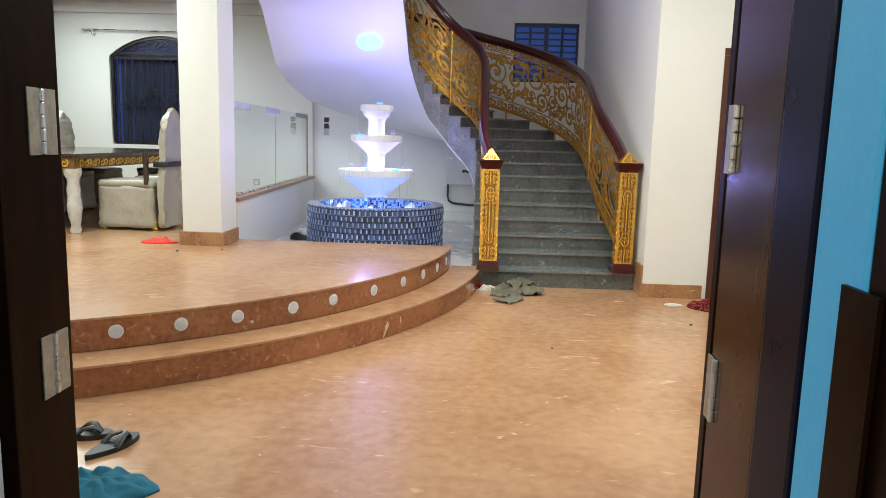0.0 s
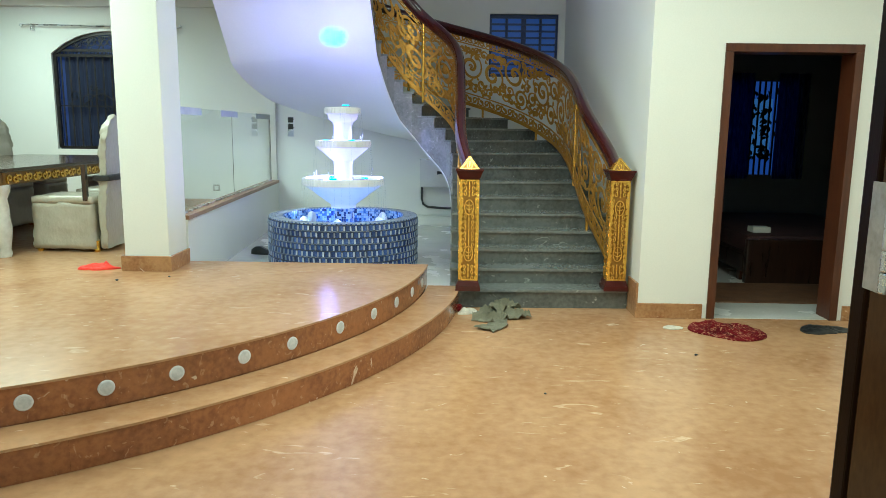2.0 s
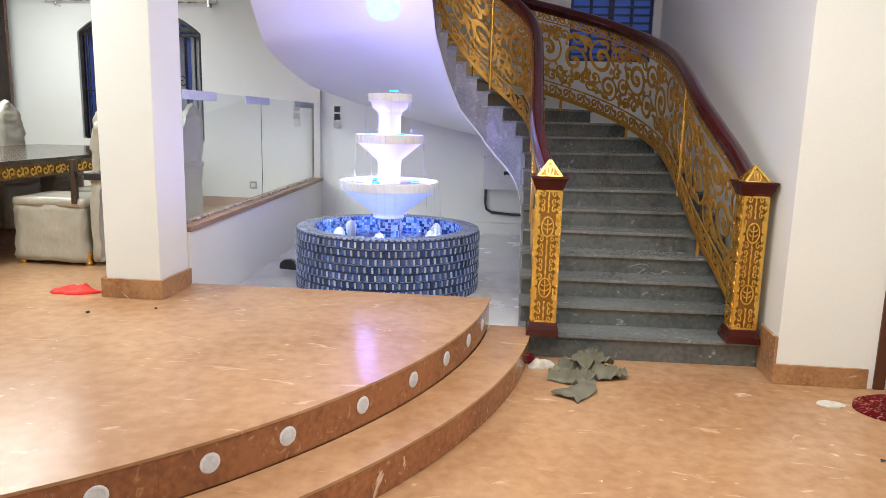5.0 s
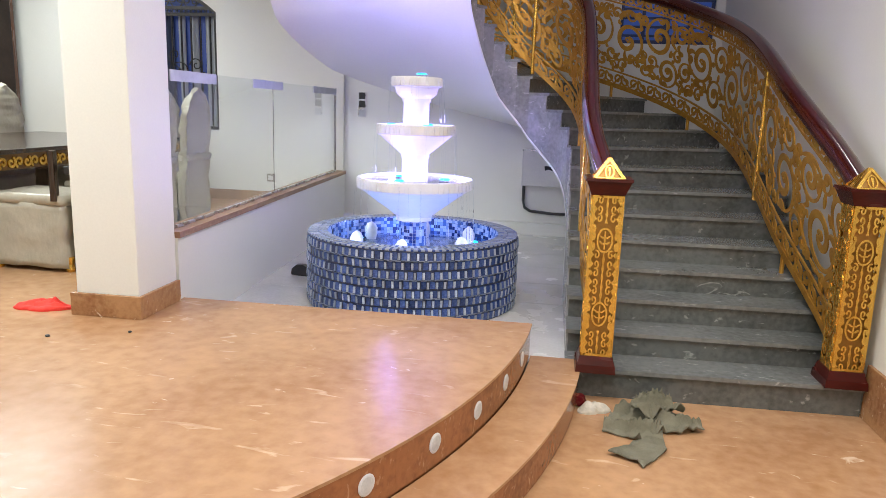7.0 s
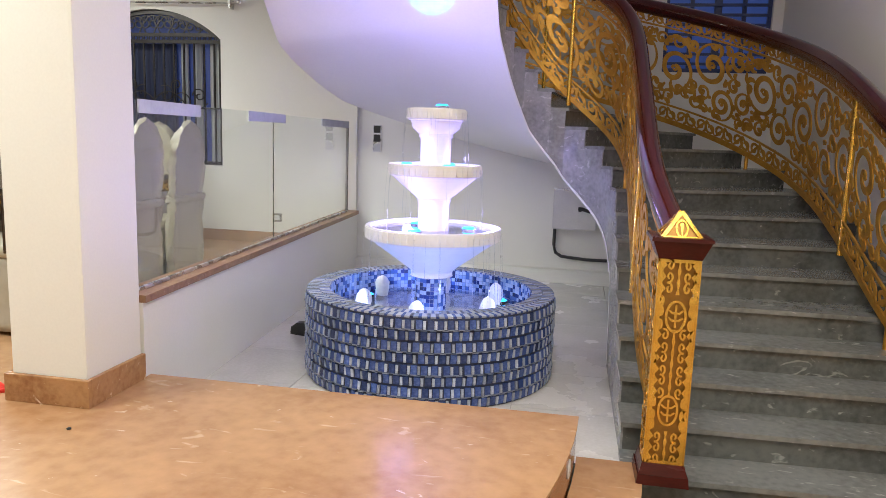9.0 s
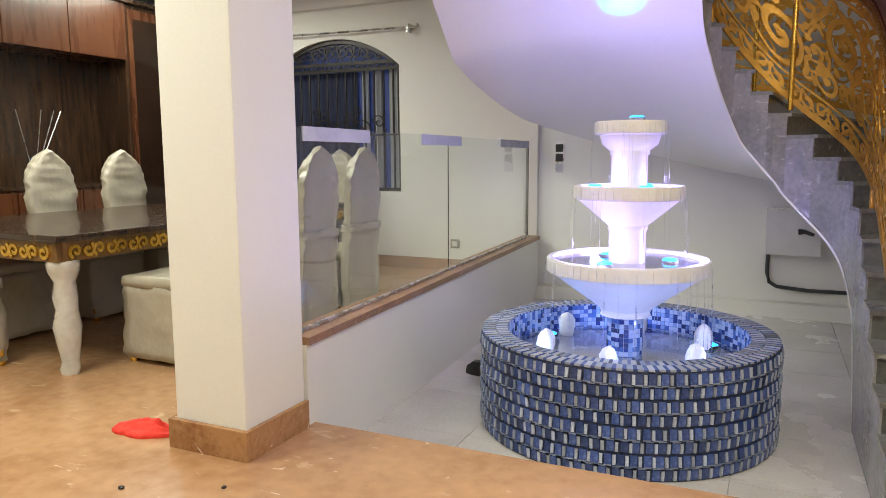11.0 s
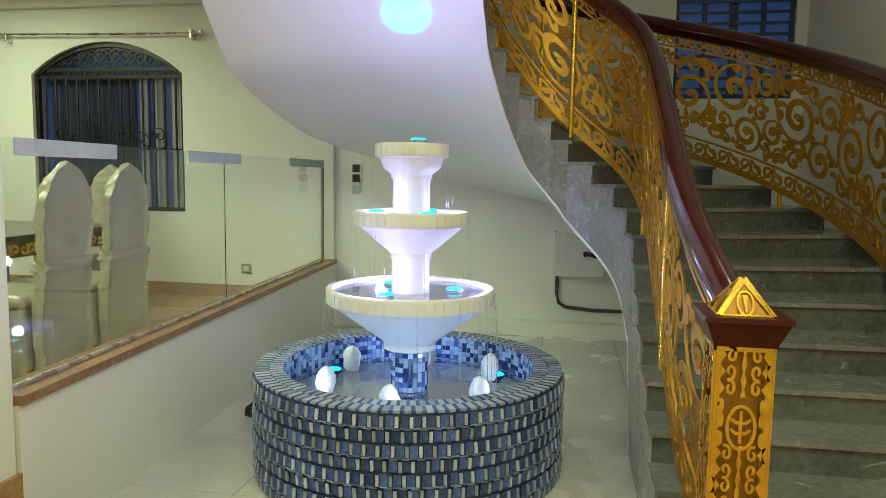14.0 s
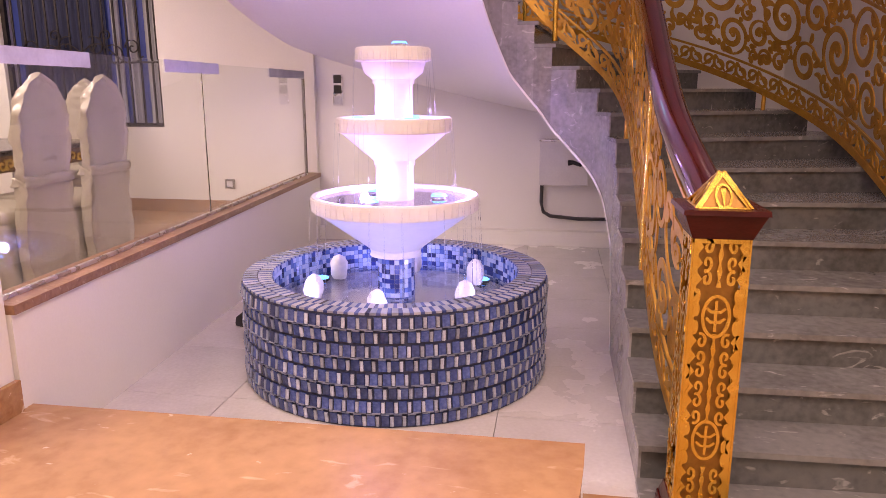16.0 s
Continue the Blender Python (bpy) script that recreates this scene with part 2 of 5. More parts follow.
LENS = surface("frosted_grey_lens", (0.50, 0.52, 0.54), (0.66, 0.67, 0.68), 0.35, 30)
STICKER = surface("grey_masking_tape", (0.42, 0.44, 0.50), (0.55, 0.57, 0.62), 0.6, 8)
# Blue daylight on the porch pillar is put into this bright paint.
PALEBLUE = surface("daylight_blue_paint", (0.09, 0.52, 1.0), (0.13, 0.60, 1.0), 0.6, 2)


# ---- mesh helpers ----
def mesh_ob(name, bm, mat, parent=None, label="", smooth=False):
    me = bpy.data.meshes.new(name)
    bmesh.ops.recalc_face_normals(bm, faces=bm.faces)
    bm.to_mesh(me)
    bm.free()
    for mm in (mat if isinstance(mat, (list, tuple)) else [mat]):
        me.materials.append(mm)
    if smooth:
        me.shade_smooth()
    if smooth is True:
        me.set_sharp_from_angle(angle=radians(38))
    ob = new(name, me)
    if parent:
        ob.parent = parent
        ob.matrix_parent_inverse = Matrix()
        ob.matrix_basis = parent_inverse(parent)
    if label:
        ob["label"] = label
    return ob


def parent_inverse(p):
    m = Matrix()
    while p:
        m = p.matrix_basis @ m
        p = p.parent
    return m.inverted()


def part(name, bm, material, parent, label="", smooth=False):
    return mesh_ob(name, bm, material, parent, label, smooth)


def thing(name, loc, label, category, group="", kind="", rz=0):
    e = new(name)
    e.empty_display_size = 0.1
    e.matrix_basis = pose(*loc, 0, 0, rz)
    return tagged(e, label, category, group, kind)


def box(bm, lo, hi, bevel=0.0, mat=0):
    vs = [bm.verts.new((x, y, z)) for z in (lo[2], hi[2]) for y in (lo[1], hi[1]) for x in (lo[0], hi[0])]
    fs = [bm.faces.new([vs[i] for i in q]) for q in ((0, 2, 3, 1), (4, 5, 7, 6), (0, 1, 5, 4), (2, 6, 7, 3), (0, 4, 6, 2), (1, 3, 7, 5))]
    for f in fs:
        f.material_index = mat
    if bevel:
        es = list({e for f in fs for e in f.edges})
        bmesh.ops.bevel(bm, geom=es, offset=bevel, segments=2, profile=0.7, affect="EDGES")
    return bm


def boxed(lo, hi, bevel=0.0):
    return box(bmesh.new(), lo, hi, bevel)


def prism(bm, pts, z0, z1):
    """Upright prism over a plan outline; z0 and z1 are one height or one per corner."""
    n = len(pts)
    z0 = z0 if isinstance(z0, (list, tuple)) else [z0] * n
    z1 = z1 if isinstance(z1, (list, tuple)) else [z1] * n
    a = [bm.verts.new((p[0], p[1], z)) for p, z in zip(pts, z0)]
    b = [bm.verts.new((p[0], p[1], z)) for p, z in zip(pts, z1)]
    bm.faces.new(a[::-1]), bm.faces.new(b)
    for i in range(n):
        j = (i + 1) % n
        bm.faces.new((a[i], a[j], b[j], b[i]))
    return bm


def lathe(bm, prof, c=(0, 0, 0), seg=48, close=True):
    rings = []
    for r, z in prof:
        rings.append([bm.verts.new((c[0] + r * math.cos(2 * math.pi * i / seg), c[1] + r * math.sin(2 * math.pi * i / seg), c[2] + z)) for i in range(seg)])
    for p, q in zip(rings, rings[1:]):
        for i in range(seg):
            j = (i + 1) % seg
            bm.faces.new((p[i], p[j], q[j], q[i]))
    if close:
        bm.faces.new(rings[0][::-1]), bm.faces.new(rings[-1])
    return bm


def tube(bm, pts, r, seg=10, flat=1.0):
    """A round (or flattened) bar along a line of points."""
    pts = [Vector(p) for p in pts]
    rings = []
    side = None
    for i, p in enumerate(pts):
        d = (pts[min(i + 1, len(pts) - 1)] - pts[max(i - 1, 0)]).normalized()
        up = Vector((0, 0, 1)) if abs(d.z) < 0.95 else Vector((0, 1, 0))
        s = d.cross(up).normalized()
        if side is not None and s.dot(side) < 0:
            s = -s
        side = s
        u = s.cross(d).normalized()
        rr = r[i] if isinstance(r, (list, tuple)) else r
        rings.append([bm.verts.new(p + s * (rr * math.cos(2 * math.pi * k / seg)) + u * (rr * flat * math.sin(2 * math.pi * k / seg))) for k in range(seg)])
    for a, b in zip(rings, rings[1:]):
        for k in range(seg):
            j = (k + 1) % seg
            bm.faces.new((a[k], a[j], b[j], b[k]))
    bm.faces.new(rings[0][::-1]), bm.faces.new(rings[-1])
    return bm


LAYER = itertools.count()


def ribbon(bm, pts, w, put, thick=0.005):
    """A flat cut strip along 2D points, laid on the surface put(u, v, depth)."""
    n = len(pts)
    rows = []
    lift = next(LAYER) % 11 * 0.0005
    for i, p in enumerate(pts):
        a, b = pts[max(i - 1, 0)], pts[min(i + 1, n - 1)]
        dx, dy = b[0] - a[0], b[1] - a[1]
        L = math.hypot(dx, dy) or 1
        ww = (w[i] if isinstance(w, (list, tuple)) else w) / 2
        nx, ny = -dy / L * ww, dx / L * ww
        rows.append([bm.verts.new(put(p[0] + s * nx, p[1] + s * ny, d + lift)) for s, d in ((1, thick / 2), (-1, thick / 2), (-1, -thick / 2), (1, -thick / 2))])
    for p, q in zip(rows, rows[1:]):
        for k in range(4):
            j = (k + 1) % 4
            bm.faces.new((p[k], p[j], q[j], q[k]))
    bm.faces.new(rows[0][::-1]), bm.faces.new(rows[-1])


def spiral(cx, cy, r0, r1, a0, a1, n=18):
    return [(cx + (r0 + (r1 - r0) * i / n) * math.cos(radians(a0 + (a1 - a0) * i / n)), cy + (r0 + (r1 - r0) * i / n) * math.sin(radians(a0 + (a1 - a0) * i / n))) for i in range(n + 1)]


def structure(name, bm, mat, label, category="", smooth=False):
    return tagged(mesh_ob(name, bm, mat, smooth=smooth), label, category or name.split("_")[0], kind="structure")


# ---- plan ----
P1, P2 = 0.162, 0.343          # lower step and platform
FZ = 0.13                      # fountain court floor
YB = 10.43                     # back wall
YC = YB + 0.06   # court face, set back a little
XW = -6.35                     # west wall
XE = 1.90                      # stair wall
SC = (-0.05, 8.30)             # centre of the winding stair


def arc(c, r, a0, a1, n):
    return [(c[0] + r * math.cos(radians(a0 + (a1 - a0) * i / n)), c[1] + r * math.sin(radians(a0 + (a1 - a0) * i / n))) for i in range(n + 1)]


UPPER, LOWER = ((-3.50, 6.525), 3.714), ((-3.554, 6.57), 4.043)


def on_circle(c, y=None, x=None):
    (cx, cy), r = c
    if y is not None:
        return (cx + math.sqrt(r * r - (y - cy) ** 2), y)
    return (x, cy - math.sqrt(r * r - (x - cx) ** 2))


def circle_run(c, x0, y1, n=36):
    """Outline of a rounded step from the west wall of the porch to its tip."""
    (cx, cy), r = c
    p, q = on_circle(c, x=x0), on_circle(c, y=y1)
    a0 = math.degrees(math.atan2(p[1] - cy, p[0] - cx))
    a1 = math.degrees(math.atan2(q[1] - cy, q[0] - cx))
    return arc((cx, cy), r, a0, a1, n)


# ---- floors ----
structure("floor", boxed((-2.33, 1.2, -0.10), (4.4, 6.36, 0.0)), FLOOR, "tan orange marble hall floor, polished, with pale flecks")
structure("ground", boxed((-40, -40, -0.35), (40, 60, -0.12)), surface("outdoor_paving", (0.10, 0.10, 0.10), (0.16, 0.16, 0.155), 0.8, 3), "dark grey paving outside the house")
structure("porch_floor", boxed((-3.0, -3.0, -0.11), (4.0, 1.2, 0.0)), FLOOR, "tan marble porch floor before the entrance", "floor")
XQ = -2.12                     # west end of the platform front
up = circle_run(UPPER, XQ, 6.36)
lo = circle_run(LOWER, XQ, 6.36)
slab = bmesh.new()
prism(slab, [(XW, 6.36), (XW, up[0][1])] + up, P2 - 0.012, P2)
structure("platform_top", slab, FLOOR, "raised tan marble dining platform with a rounded front", "floor")
slab = bmesh.new()
prism(slab, [(XW, YB), (XW, 6.36), (-1.85, 6.36), (-2.12, YB)], 0.0, P2)
structure("dining_floor", slab, FLOOR, "tan marble floor of the dining area", "floor")
slab = bmesh.new()
prism(slab, [(XW, 6.36), (XW, up[0][1] + 0.02)] + [(x - 0.02 * (x + 3.5) / 3.71, y + 0.02 * (6.53 - y) / 3.71) for x, y in up], 0.0, P2 - 0.012)
structure("platform_base", slab, RISER, "brown marble body of the raised platform", "floor")
slab = bmesh.new()
prism(slab, lo + up[::-1], P1 - 0.012, P1)
structure("step_top", slab, FLOOR, "tan marble tread of the curved lower step", "step")
slab = bmesh.new()
lo_in = [(x - 0.02 * (x + 3.55) / 4.04, y + 0.02 * (6.57 - y) / 4.04) for x, y in lo]
prism(slab, lo_in + up[::-1], 0.0, P1 - 0.012)
structure("step_base", slab, RISER, "brown marble body of the curved lower step", "step")
structure("court_base", boxed((-2.3, 6.36, -0.10), (1.89, YC, FZ - 0.012)), GROUT, "dark joints under the white fountain court tiles", "floor")

# ---- walls ----
T = 0.2


def pierced(name, x0, x1, y0, y1, z1, holes, mat, label, z0=0.0):
    """A wall along x with rectangular openings (x0, x1, z0, z1) cut through it."""
    bm = bmesh.new()
    x = x0
    for hx0, hx1, hz0, hz1 in holes:
        box(bm, (x, y0, z0), (hx0, y1, z1))
        if hz0 > z0:
            box(bm, (hx0, y0, z0), (hx1, y1, hz0))
        if hz1 < z1:
            box(bm, (hx0, y0, hz1), (hx1, y1, z1))
        x = hx1
    box(bm, (x, y0, z0), (x1, y1, z1))
    return structure(name, bm, mat, label, "wall")


pierced("wall_back", -2.05, XE + T, YC, YC + T, 4.5, [(0.88, 1.81, 2.18, 3.01)], WALL, "white painted back wall behind the fountain and stair")
AX0, AX1, AZ0, AZ1, AZ2 = -5.10, -3.52, 1.13, 2.42, 2.72


def arch_z(x):
    """Height of the window's arch at x."""
    h, w = AZ2 - AZ1, (AX1 - AX0) / 2
    r = (w * w + h * h) / (2 * h)
    return AZ2 - r + math.sqrt(max(0, r * r - (x - (AX0 + AX1) / 2) ** 2))


bm = bmesh.new()
AM = (AX0 + AX1) / 2
for x_far, x_edge in ((XW - T, AX0), (-2.05, AX1)):
    line = [(AM, 0), (x_far, 0), (x_far, 3.6), (AM, 3.6)] + [(AM + (x_edge - AM) * i / 16, arch_z(AM + (x_edge - AM) * i / 16)) for i in range(17)] + [(x_edge, AZ0), (AM, AZ0)]
    fr = [bm.verts.new((x, YB, z)) for x, z in line]
    bk = [bm.verts.new((x, YB + T, z)) for x, z in line]
    bm.faces.new(fr), bm.faces.new(bk[::-1])
    for i in range(len(line)):
        j = (i + 1) % len(line)
        bm.faces.new((fr[i], bk[i], bk[j], fr[j]))
bmesh.ops.remove_doubles(bm, verts=bm.verts, dist=1e-5)
structure("wall_dining", bm, WALL, "white painted dining wall with an arched window", "wall")
structure("wall_west", boxed((XW - T, 2.8, 0), (XW, YB, 3.6)), WALL, "white painted west wall of the dining area", "wall")
structure("wall_front_west", boxed((XW, 2.8, 0), (-2.13, 3.0, 3.6)), WALL, "white painted front wall of the dining area", "wall")
structure("wall_vestibule", boxed((-2.33, 1.462, 0), (-2.13, 2.8, 3.6)), WALL, "white painted side wall of the entrance", "wall")
structure("wall_stair", boxed((XE, 6.2, 0), (XE + T, YC, 4.5)), WALL, "white painted wall beside the stair", "wall")
DX0, DX1, DZ, DY = 2.46, 3.47, 2.12, 6.02
pierced("wall_door", XE, 4.4, DY, DY + 0.18, 4.5, [(DX0, DX1, 0, DZ)], WALL, "white painted wall with an open doorway")
structure("wall_east", boxed((4.4, 1.2, 0), (4.6, 6.2, 4.5)), WALL, "white painted east wall of the hall", "wall")
EX0, EX1, EY = -0.60, 1.038, 1.30
pierced("wall_entrance", -2.33, 4.4, EY, EY + 0.16, 3.6, [(EX0, EX1, 0, 2.5)], WALL, "white painted entrance wall with a wide doorway")
structure("ceiling_hall", boxed((-2.33, 1.2, HALL_Z), (4.6, 6.2, HALL_Z + 0.15)), WALL, "white painted hall ceiling", "ceiling")
structure("ceiling_stairwell", boxed((-2.3, 6.2, 4.4), (4.6, YC + T, 4.55)), WALL, "white painted ceiling over the stairwell", "ceiling")
structure("ceiling_dining", boxed((XW - T, 2.8, DINING_Z), (-1.8, YB + T, DINING_Z + 0.15)), WALL, "white painted dining ceiling", "ceiling")
structure("wall_above_hall", boxed((-1.8, 6.2, HALL_Z + 0.15), (1.9, 6.35, 4.4)), WALL, "white painted wall over the hall ceiling", "wall")
structure("wall_above_dining", boxed((-2.3, 6.36, DINING_Z + 0.15), (-2.15, YB, 4.4)), WALL, "white painted wall over the dining ceiling", "wall")
structure("cornice", boxed((XW, YB - 0.09, 3.03), (-2.1, YB, DINING_Z), 0.012), WALL, "white plaster cornice below the dining ceiling", "trim")

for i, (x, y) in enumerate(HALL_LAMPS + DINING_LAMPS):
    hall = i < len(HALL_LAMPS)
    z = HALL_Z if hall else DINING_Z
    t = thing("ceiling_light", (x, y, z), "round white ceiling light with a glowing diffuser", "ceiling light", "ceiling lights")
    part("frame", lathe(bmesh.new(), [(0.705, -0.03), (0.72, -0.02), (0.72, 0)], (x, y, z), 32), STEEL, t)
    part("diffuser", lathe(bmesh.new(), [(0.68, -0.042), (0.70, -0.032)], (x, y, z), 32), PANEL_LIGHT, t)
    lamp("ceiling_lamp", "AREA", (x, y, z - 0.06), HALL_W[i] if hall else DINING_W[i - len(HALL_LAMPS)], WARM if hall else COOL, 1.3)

# Added fill light, out of view, that warms and brightens the stair wall.
t = thing("ceiling_light", (1.0, 7.4, 4.4), "unseen round light added on the stairwell ceiling to brighten the wall", "ceiling light", "ceiling lights")
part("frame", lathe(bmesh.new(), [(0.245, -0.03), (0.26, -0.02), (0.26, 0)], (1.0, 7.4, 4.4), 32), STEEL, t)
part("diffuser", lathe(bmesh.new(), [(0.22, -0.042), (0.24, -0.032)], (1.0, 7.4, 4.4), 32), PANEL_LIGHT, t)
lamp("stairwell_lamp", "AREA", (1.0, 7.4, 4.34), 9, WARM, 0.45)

# ---- column ----
col = bmesh.new()
box(col, (-2.15, 5.92, P2), (-1.80, 6.30, 3.35), 0.012)
structure("column", col, WALL, "square white painted column on the platform", "column")
bm = bmesh.new()
for lo_, hi_ in (((-2.172, 5.895, P2), (-1.778, 5.918, P2 + 0.12)), ((-2.172, 5.918, P2), (-2.152, 6.30, P2 + 0.12)), ((-1.798, 5.918, P2), (-1.778, 6.30, P2 + 0.12))):
    box(bm, lo_, hi_, 0.004)
structure("baseboard_column", bm, BASE, "tan marble baseboard round the column", "baseboard")

# ---- half wall with glass ----
HW = [(-1.79, 6.31), (-2.03, YB)]


def hw(y, off=0.0):
    """x of the half wall's court face at y."""
    return HW[0][0] + (HW[1][0] - HW[0][0]) * (y - HW[0][1]) / (HW[1][1] - HW[0][1]) + off


prism_bm = prism(bmesh.new(), [(hw(6.31), 6.31), (hw(YB), YB), (hw(YB) - 0.14, YB), (hw(6.31) - 0.14, 6.31)], 0.0, 0.70)
structure("half_wall", prism_bm, WALL, "low white painted wall between court and dining area", "wall")
bm = prism(bmesh.new(), [(hw(6.31, 0.015), 6.31), (hw(YB, 0.015), YB - 0.002), (hw(YB) - 0.16, YB - 0.002), (hw(6.31) - 0.16, 6.31)], 0.70, 0.735)
structure("ledge", bm, LEDGE, "tan marble ledge on top of the low wall", "ledge")
gs = thing("glass_screen", (hw(8, -0.07), 8.0, 0.735), "frameless clear glass screen standing on the marble ledge", "glass screen")
JOINTS = [6.33, 8.18, YB - 0.17]
for ya, yb in zip(JOINTS, JOINTS[1:]):
    g = prism(bmesh.new(), [(hw(ya, -0.065), ya + 0.004), (hw(yb, -0.065), yb - 0.004), (hw(yb, -0.075), yb - 0.004), (hw(ya, -0.075), ya + 0.004)], 0.737, 1.625)
    go = part("pane", g, GLASS, gs, "clear glass pane")
    go.visible_shadow = False
part("end_post", boxed((hw(YB, -0.085), YB - 0.17, 0.737), (hw(YB, -0.055), YB - 0.15, 1.63), 0.003), BRONZE, gs, "slim dark bronze end post")
part("bottom_channel", prism(bmesh.new(), [(hw(6.33, -0.058), 6.33), (hw(10.25, -0.058), 10.25), (hw(10.25, -0.082), 10.25), (hw(6.33, -0.082), 6.33)], 0.736, 0.752), STEEL, gs, "thin steel channel")
for ya, yb in ((6.42, 7.05), (7.72, 8.42), (9.35, 10.26)):
    part("tape_strip", prism(bmesh.new(), [(hw(ya, -0.058), ya), (hw(yb, -0.058), yb), (hw(yb, -0.0645), yb), (hw(ya, -0.0645), ya)], 1.565, 1.628), STICKER, gs, "grey protective tape strip on the glass edge")

# ---- stair ----
RISE, Z1 = 0.132, 0.16


def interp(k, table):
    for (a, va), (b, vb) in zip(table, table[1:]):
        if k <= b:
            return va + (vb - va) * (k - a) / (b - a)
    (a, va), (b, vb) = table[-2:]
    return vb + (k - b) * (vb - va) / (b - a)


RO = 1.93
IN_ANG = [(8, -30), (9, -12), (10, 8), (11, 30), (12, 54), (13, 76), (14, 92), (15, 107.5)]
OUT_ANG = [(8, -3), (9, 12), (10, 26), (11, 39), (12, 53), (13, 70), (14, 86), (15, 103)]
LAST = 25


BEND = 180.0


def turned(ang, r):
    """A point of the turn, which runs on straight past its end."""
    a = radians(min(ang, BEND))
    x, y = SC[0] + r * math.cos(a), SC[1] + r * math.sin(a)
    run = max(0.0, ang - BEND) / 15.5 * 0.20
    return (x - run * math.sin(a), y + run * math.cos(a))


def inner(k, off=0.0):
    """Plan point of the stair's inner edge at step k; off moves it into the stair."""
    if k <= 8:
        return (0.41 + off, 6.26 + 0.235 * (k - 1))
    if k < 10:
        return (interp(k, [(8, 0.41), (9, 0.412), (10, 0.389)]) + off, interp(k, [(8, 7.905), (9, 8.14), (10, 8.361)]))
    return turned(interp(k, IN_ANG), interp(k, [(10, 0.443), (12, 0.42), (14, 0.39), (30, 0.39)]) + off)


def outer(k, off=0.0):
    if k <= 8:
        return (1.88 - off, interp(k, [(1, 6.30), (5, 7.22), (6, 7.5), (7, 7.83), (8, 8.2)]))
    return turned(interp(k, OUT_ANG), RO - off)


def tread_z(k):
    return Z1 + RISE * (k - 1)


DEEP_IN = [(6.9, 1.2), (8, 0.72), (9, 0.56), (11, 0.51), (12.5, 0.49), (13.5, 0.46), (15.4, 0.48), (18, 0.30), (22, 0.25), (26, 0.25)]
DEEP_OUT = [(6.9, 1.2), (8, 0.72), (9, 0.58), (12.5, 0.57), (15, 0.60), (18, 0.60), (22, 0.22), (26, 0.22)]


def soffit_z(k, deep=DEEP_IN):
    """Height of the underside at step k, at the inner or the outer edge."""
    return max(0.0, tread_z(k) - interp(k, deep) - 0.004) if k > 6.9 else 0.0


stair = thing("staircase", (1.1, 6.3, 0), "curved grey marble staircase with a smooth white underside", "staircase")
SUB = 3
for k in range(1, LAST):
    ks = [k + j / SUB for j in range(SUB + 1)]
    pin, pout = [inner(q) for q in ks], [outer(q) for q in ks]
    ring = pin + pout[::-1]
    zb = [soffit_z(q) for q in ks] + [soffit_z(q, DEEP_OUT) for q in ks[::-1]]
    zb = [z + 0.06 if z > 0 else 0.0 for z in zb]
    bm = prism(bmesh.new(), ring, zb, tread_z(k) - 0.022)
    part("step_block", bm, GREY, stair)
    f = Vector((pin[0][0] - pin[-1][0], pin[0][1] - pin[-1][1])).normalized() * 0.022
    g = Vector((pout[0][0] - pout[-1][0], pout[0][1] - pout[-1][1])).normalized() * 0.022
    tin = [inner(q, -0.014) for q in ks]
    tin[0] = (tin[0][0] + f.x, tin[0][1] + f.y)
    tout = list(pout)
    tout[0] = (tout[0][0] + g.x, tout[0][1] + g.y)
    bm = prism(bmesh.new(), tin + tout[::-1], tread_z(k) - 0.022, tread_z(k))
    part("tread", bm, TREAD_LIT, stair)
    side = prism(bmesh.new(), pin + [inner(q, -0.010) for q in ks[::-1]], [soffit_z(q) for q in ks] + [soffit_z(q) for q in ks[::-1]], tread_z(k) - 0.0225)
    part("side_slab", side, GREY_SIDE, stair, "pale grey marble side slab")
# smooth underside
bm = bmesh.new()
M = 4
rows = []
for i in range(int((LAST - 6.95) * 6) + 1):
    k = 6.95 + i / 6
    a, b = inner(k, -0.012), outer(k, -0.0)
    za, zo = soffit_z(k) - 0.004, soffit_z(k, DEEP_OUT) - 0.004
    mix = [(a[0] + (b[0] - a[0]) * j / M, a[1] + (b[1] - a[1]) * j / M, za + (zo - za) * j / M) for j in range(M + 1)]
    rows.append([(bm.verts.new(p), bm.verts.new((p[0], p[1], p[2] - 0.02))) for p in mix])
for p, q in zip(rows, rows[1:]):
    for j in range(M):
        bm.faces.new((p[j][0], p[j + 1][0], q[j + 1][0], q[j][0]))
        bm.faces.new((p[j][1], q[j][1], q[j + 1][1], p[j + 1][1]))
    for j in (0, M):
        bm.faces.new((p[j][0], q[j][0], q[j][1], p[j][1]))
part("soffit", bm, SOFFIT, stair, "smooth white plaster underside", smooth=True)


# ---- balustrades ----
def along(fn, off, k0, k1, n):
    """Path of a balustrade: plan points, running length and nosing height."""
    ks = [k0 + (k1 - k0) * i / n for i in range(n + 1)]
    ps = [fn(k, off) for k in ks]
    s = [0.0]
    for p, q in zip(ps, ps[1:]):
        s.append(s[-1] + math.hypot(q[0] - p[0], q[1] - p[1]))
    zs = [tread_z(k) + 0.04 for k in ks]
    for _ in range(24):
        ps = [ps[0]] + [((a[0] + 2 * b[0] + c[0]) / 4, (a[1] + 2 * b[1] + c[1]) / 4) for a, b, c in zip(ps, ps[1:], ps[2:])] + [ps[-1]]
    return s, ps, zs, ks


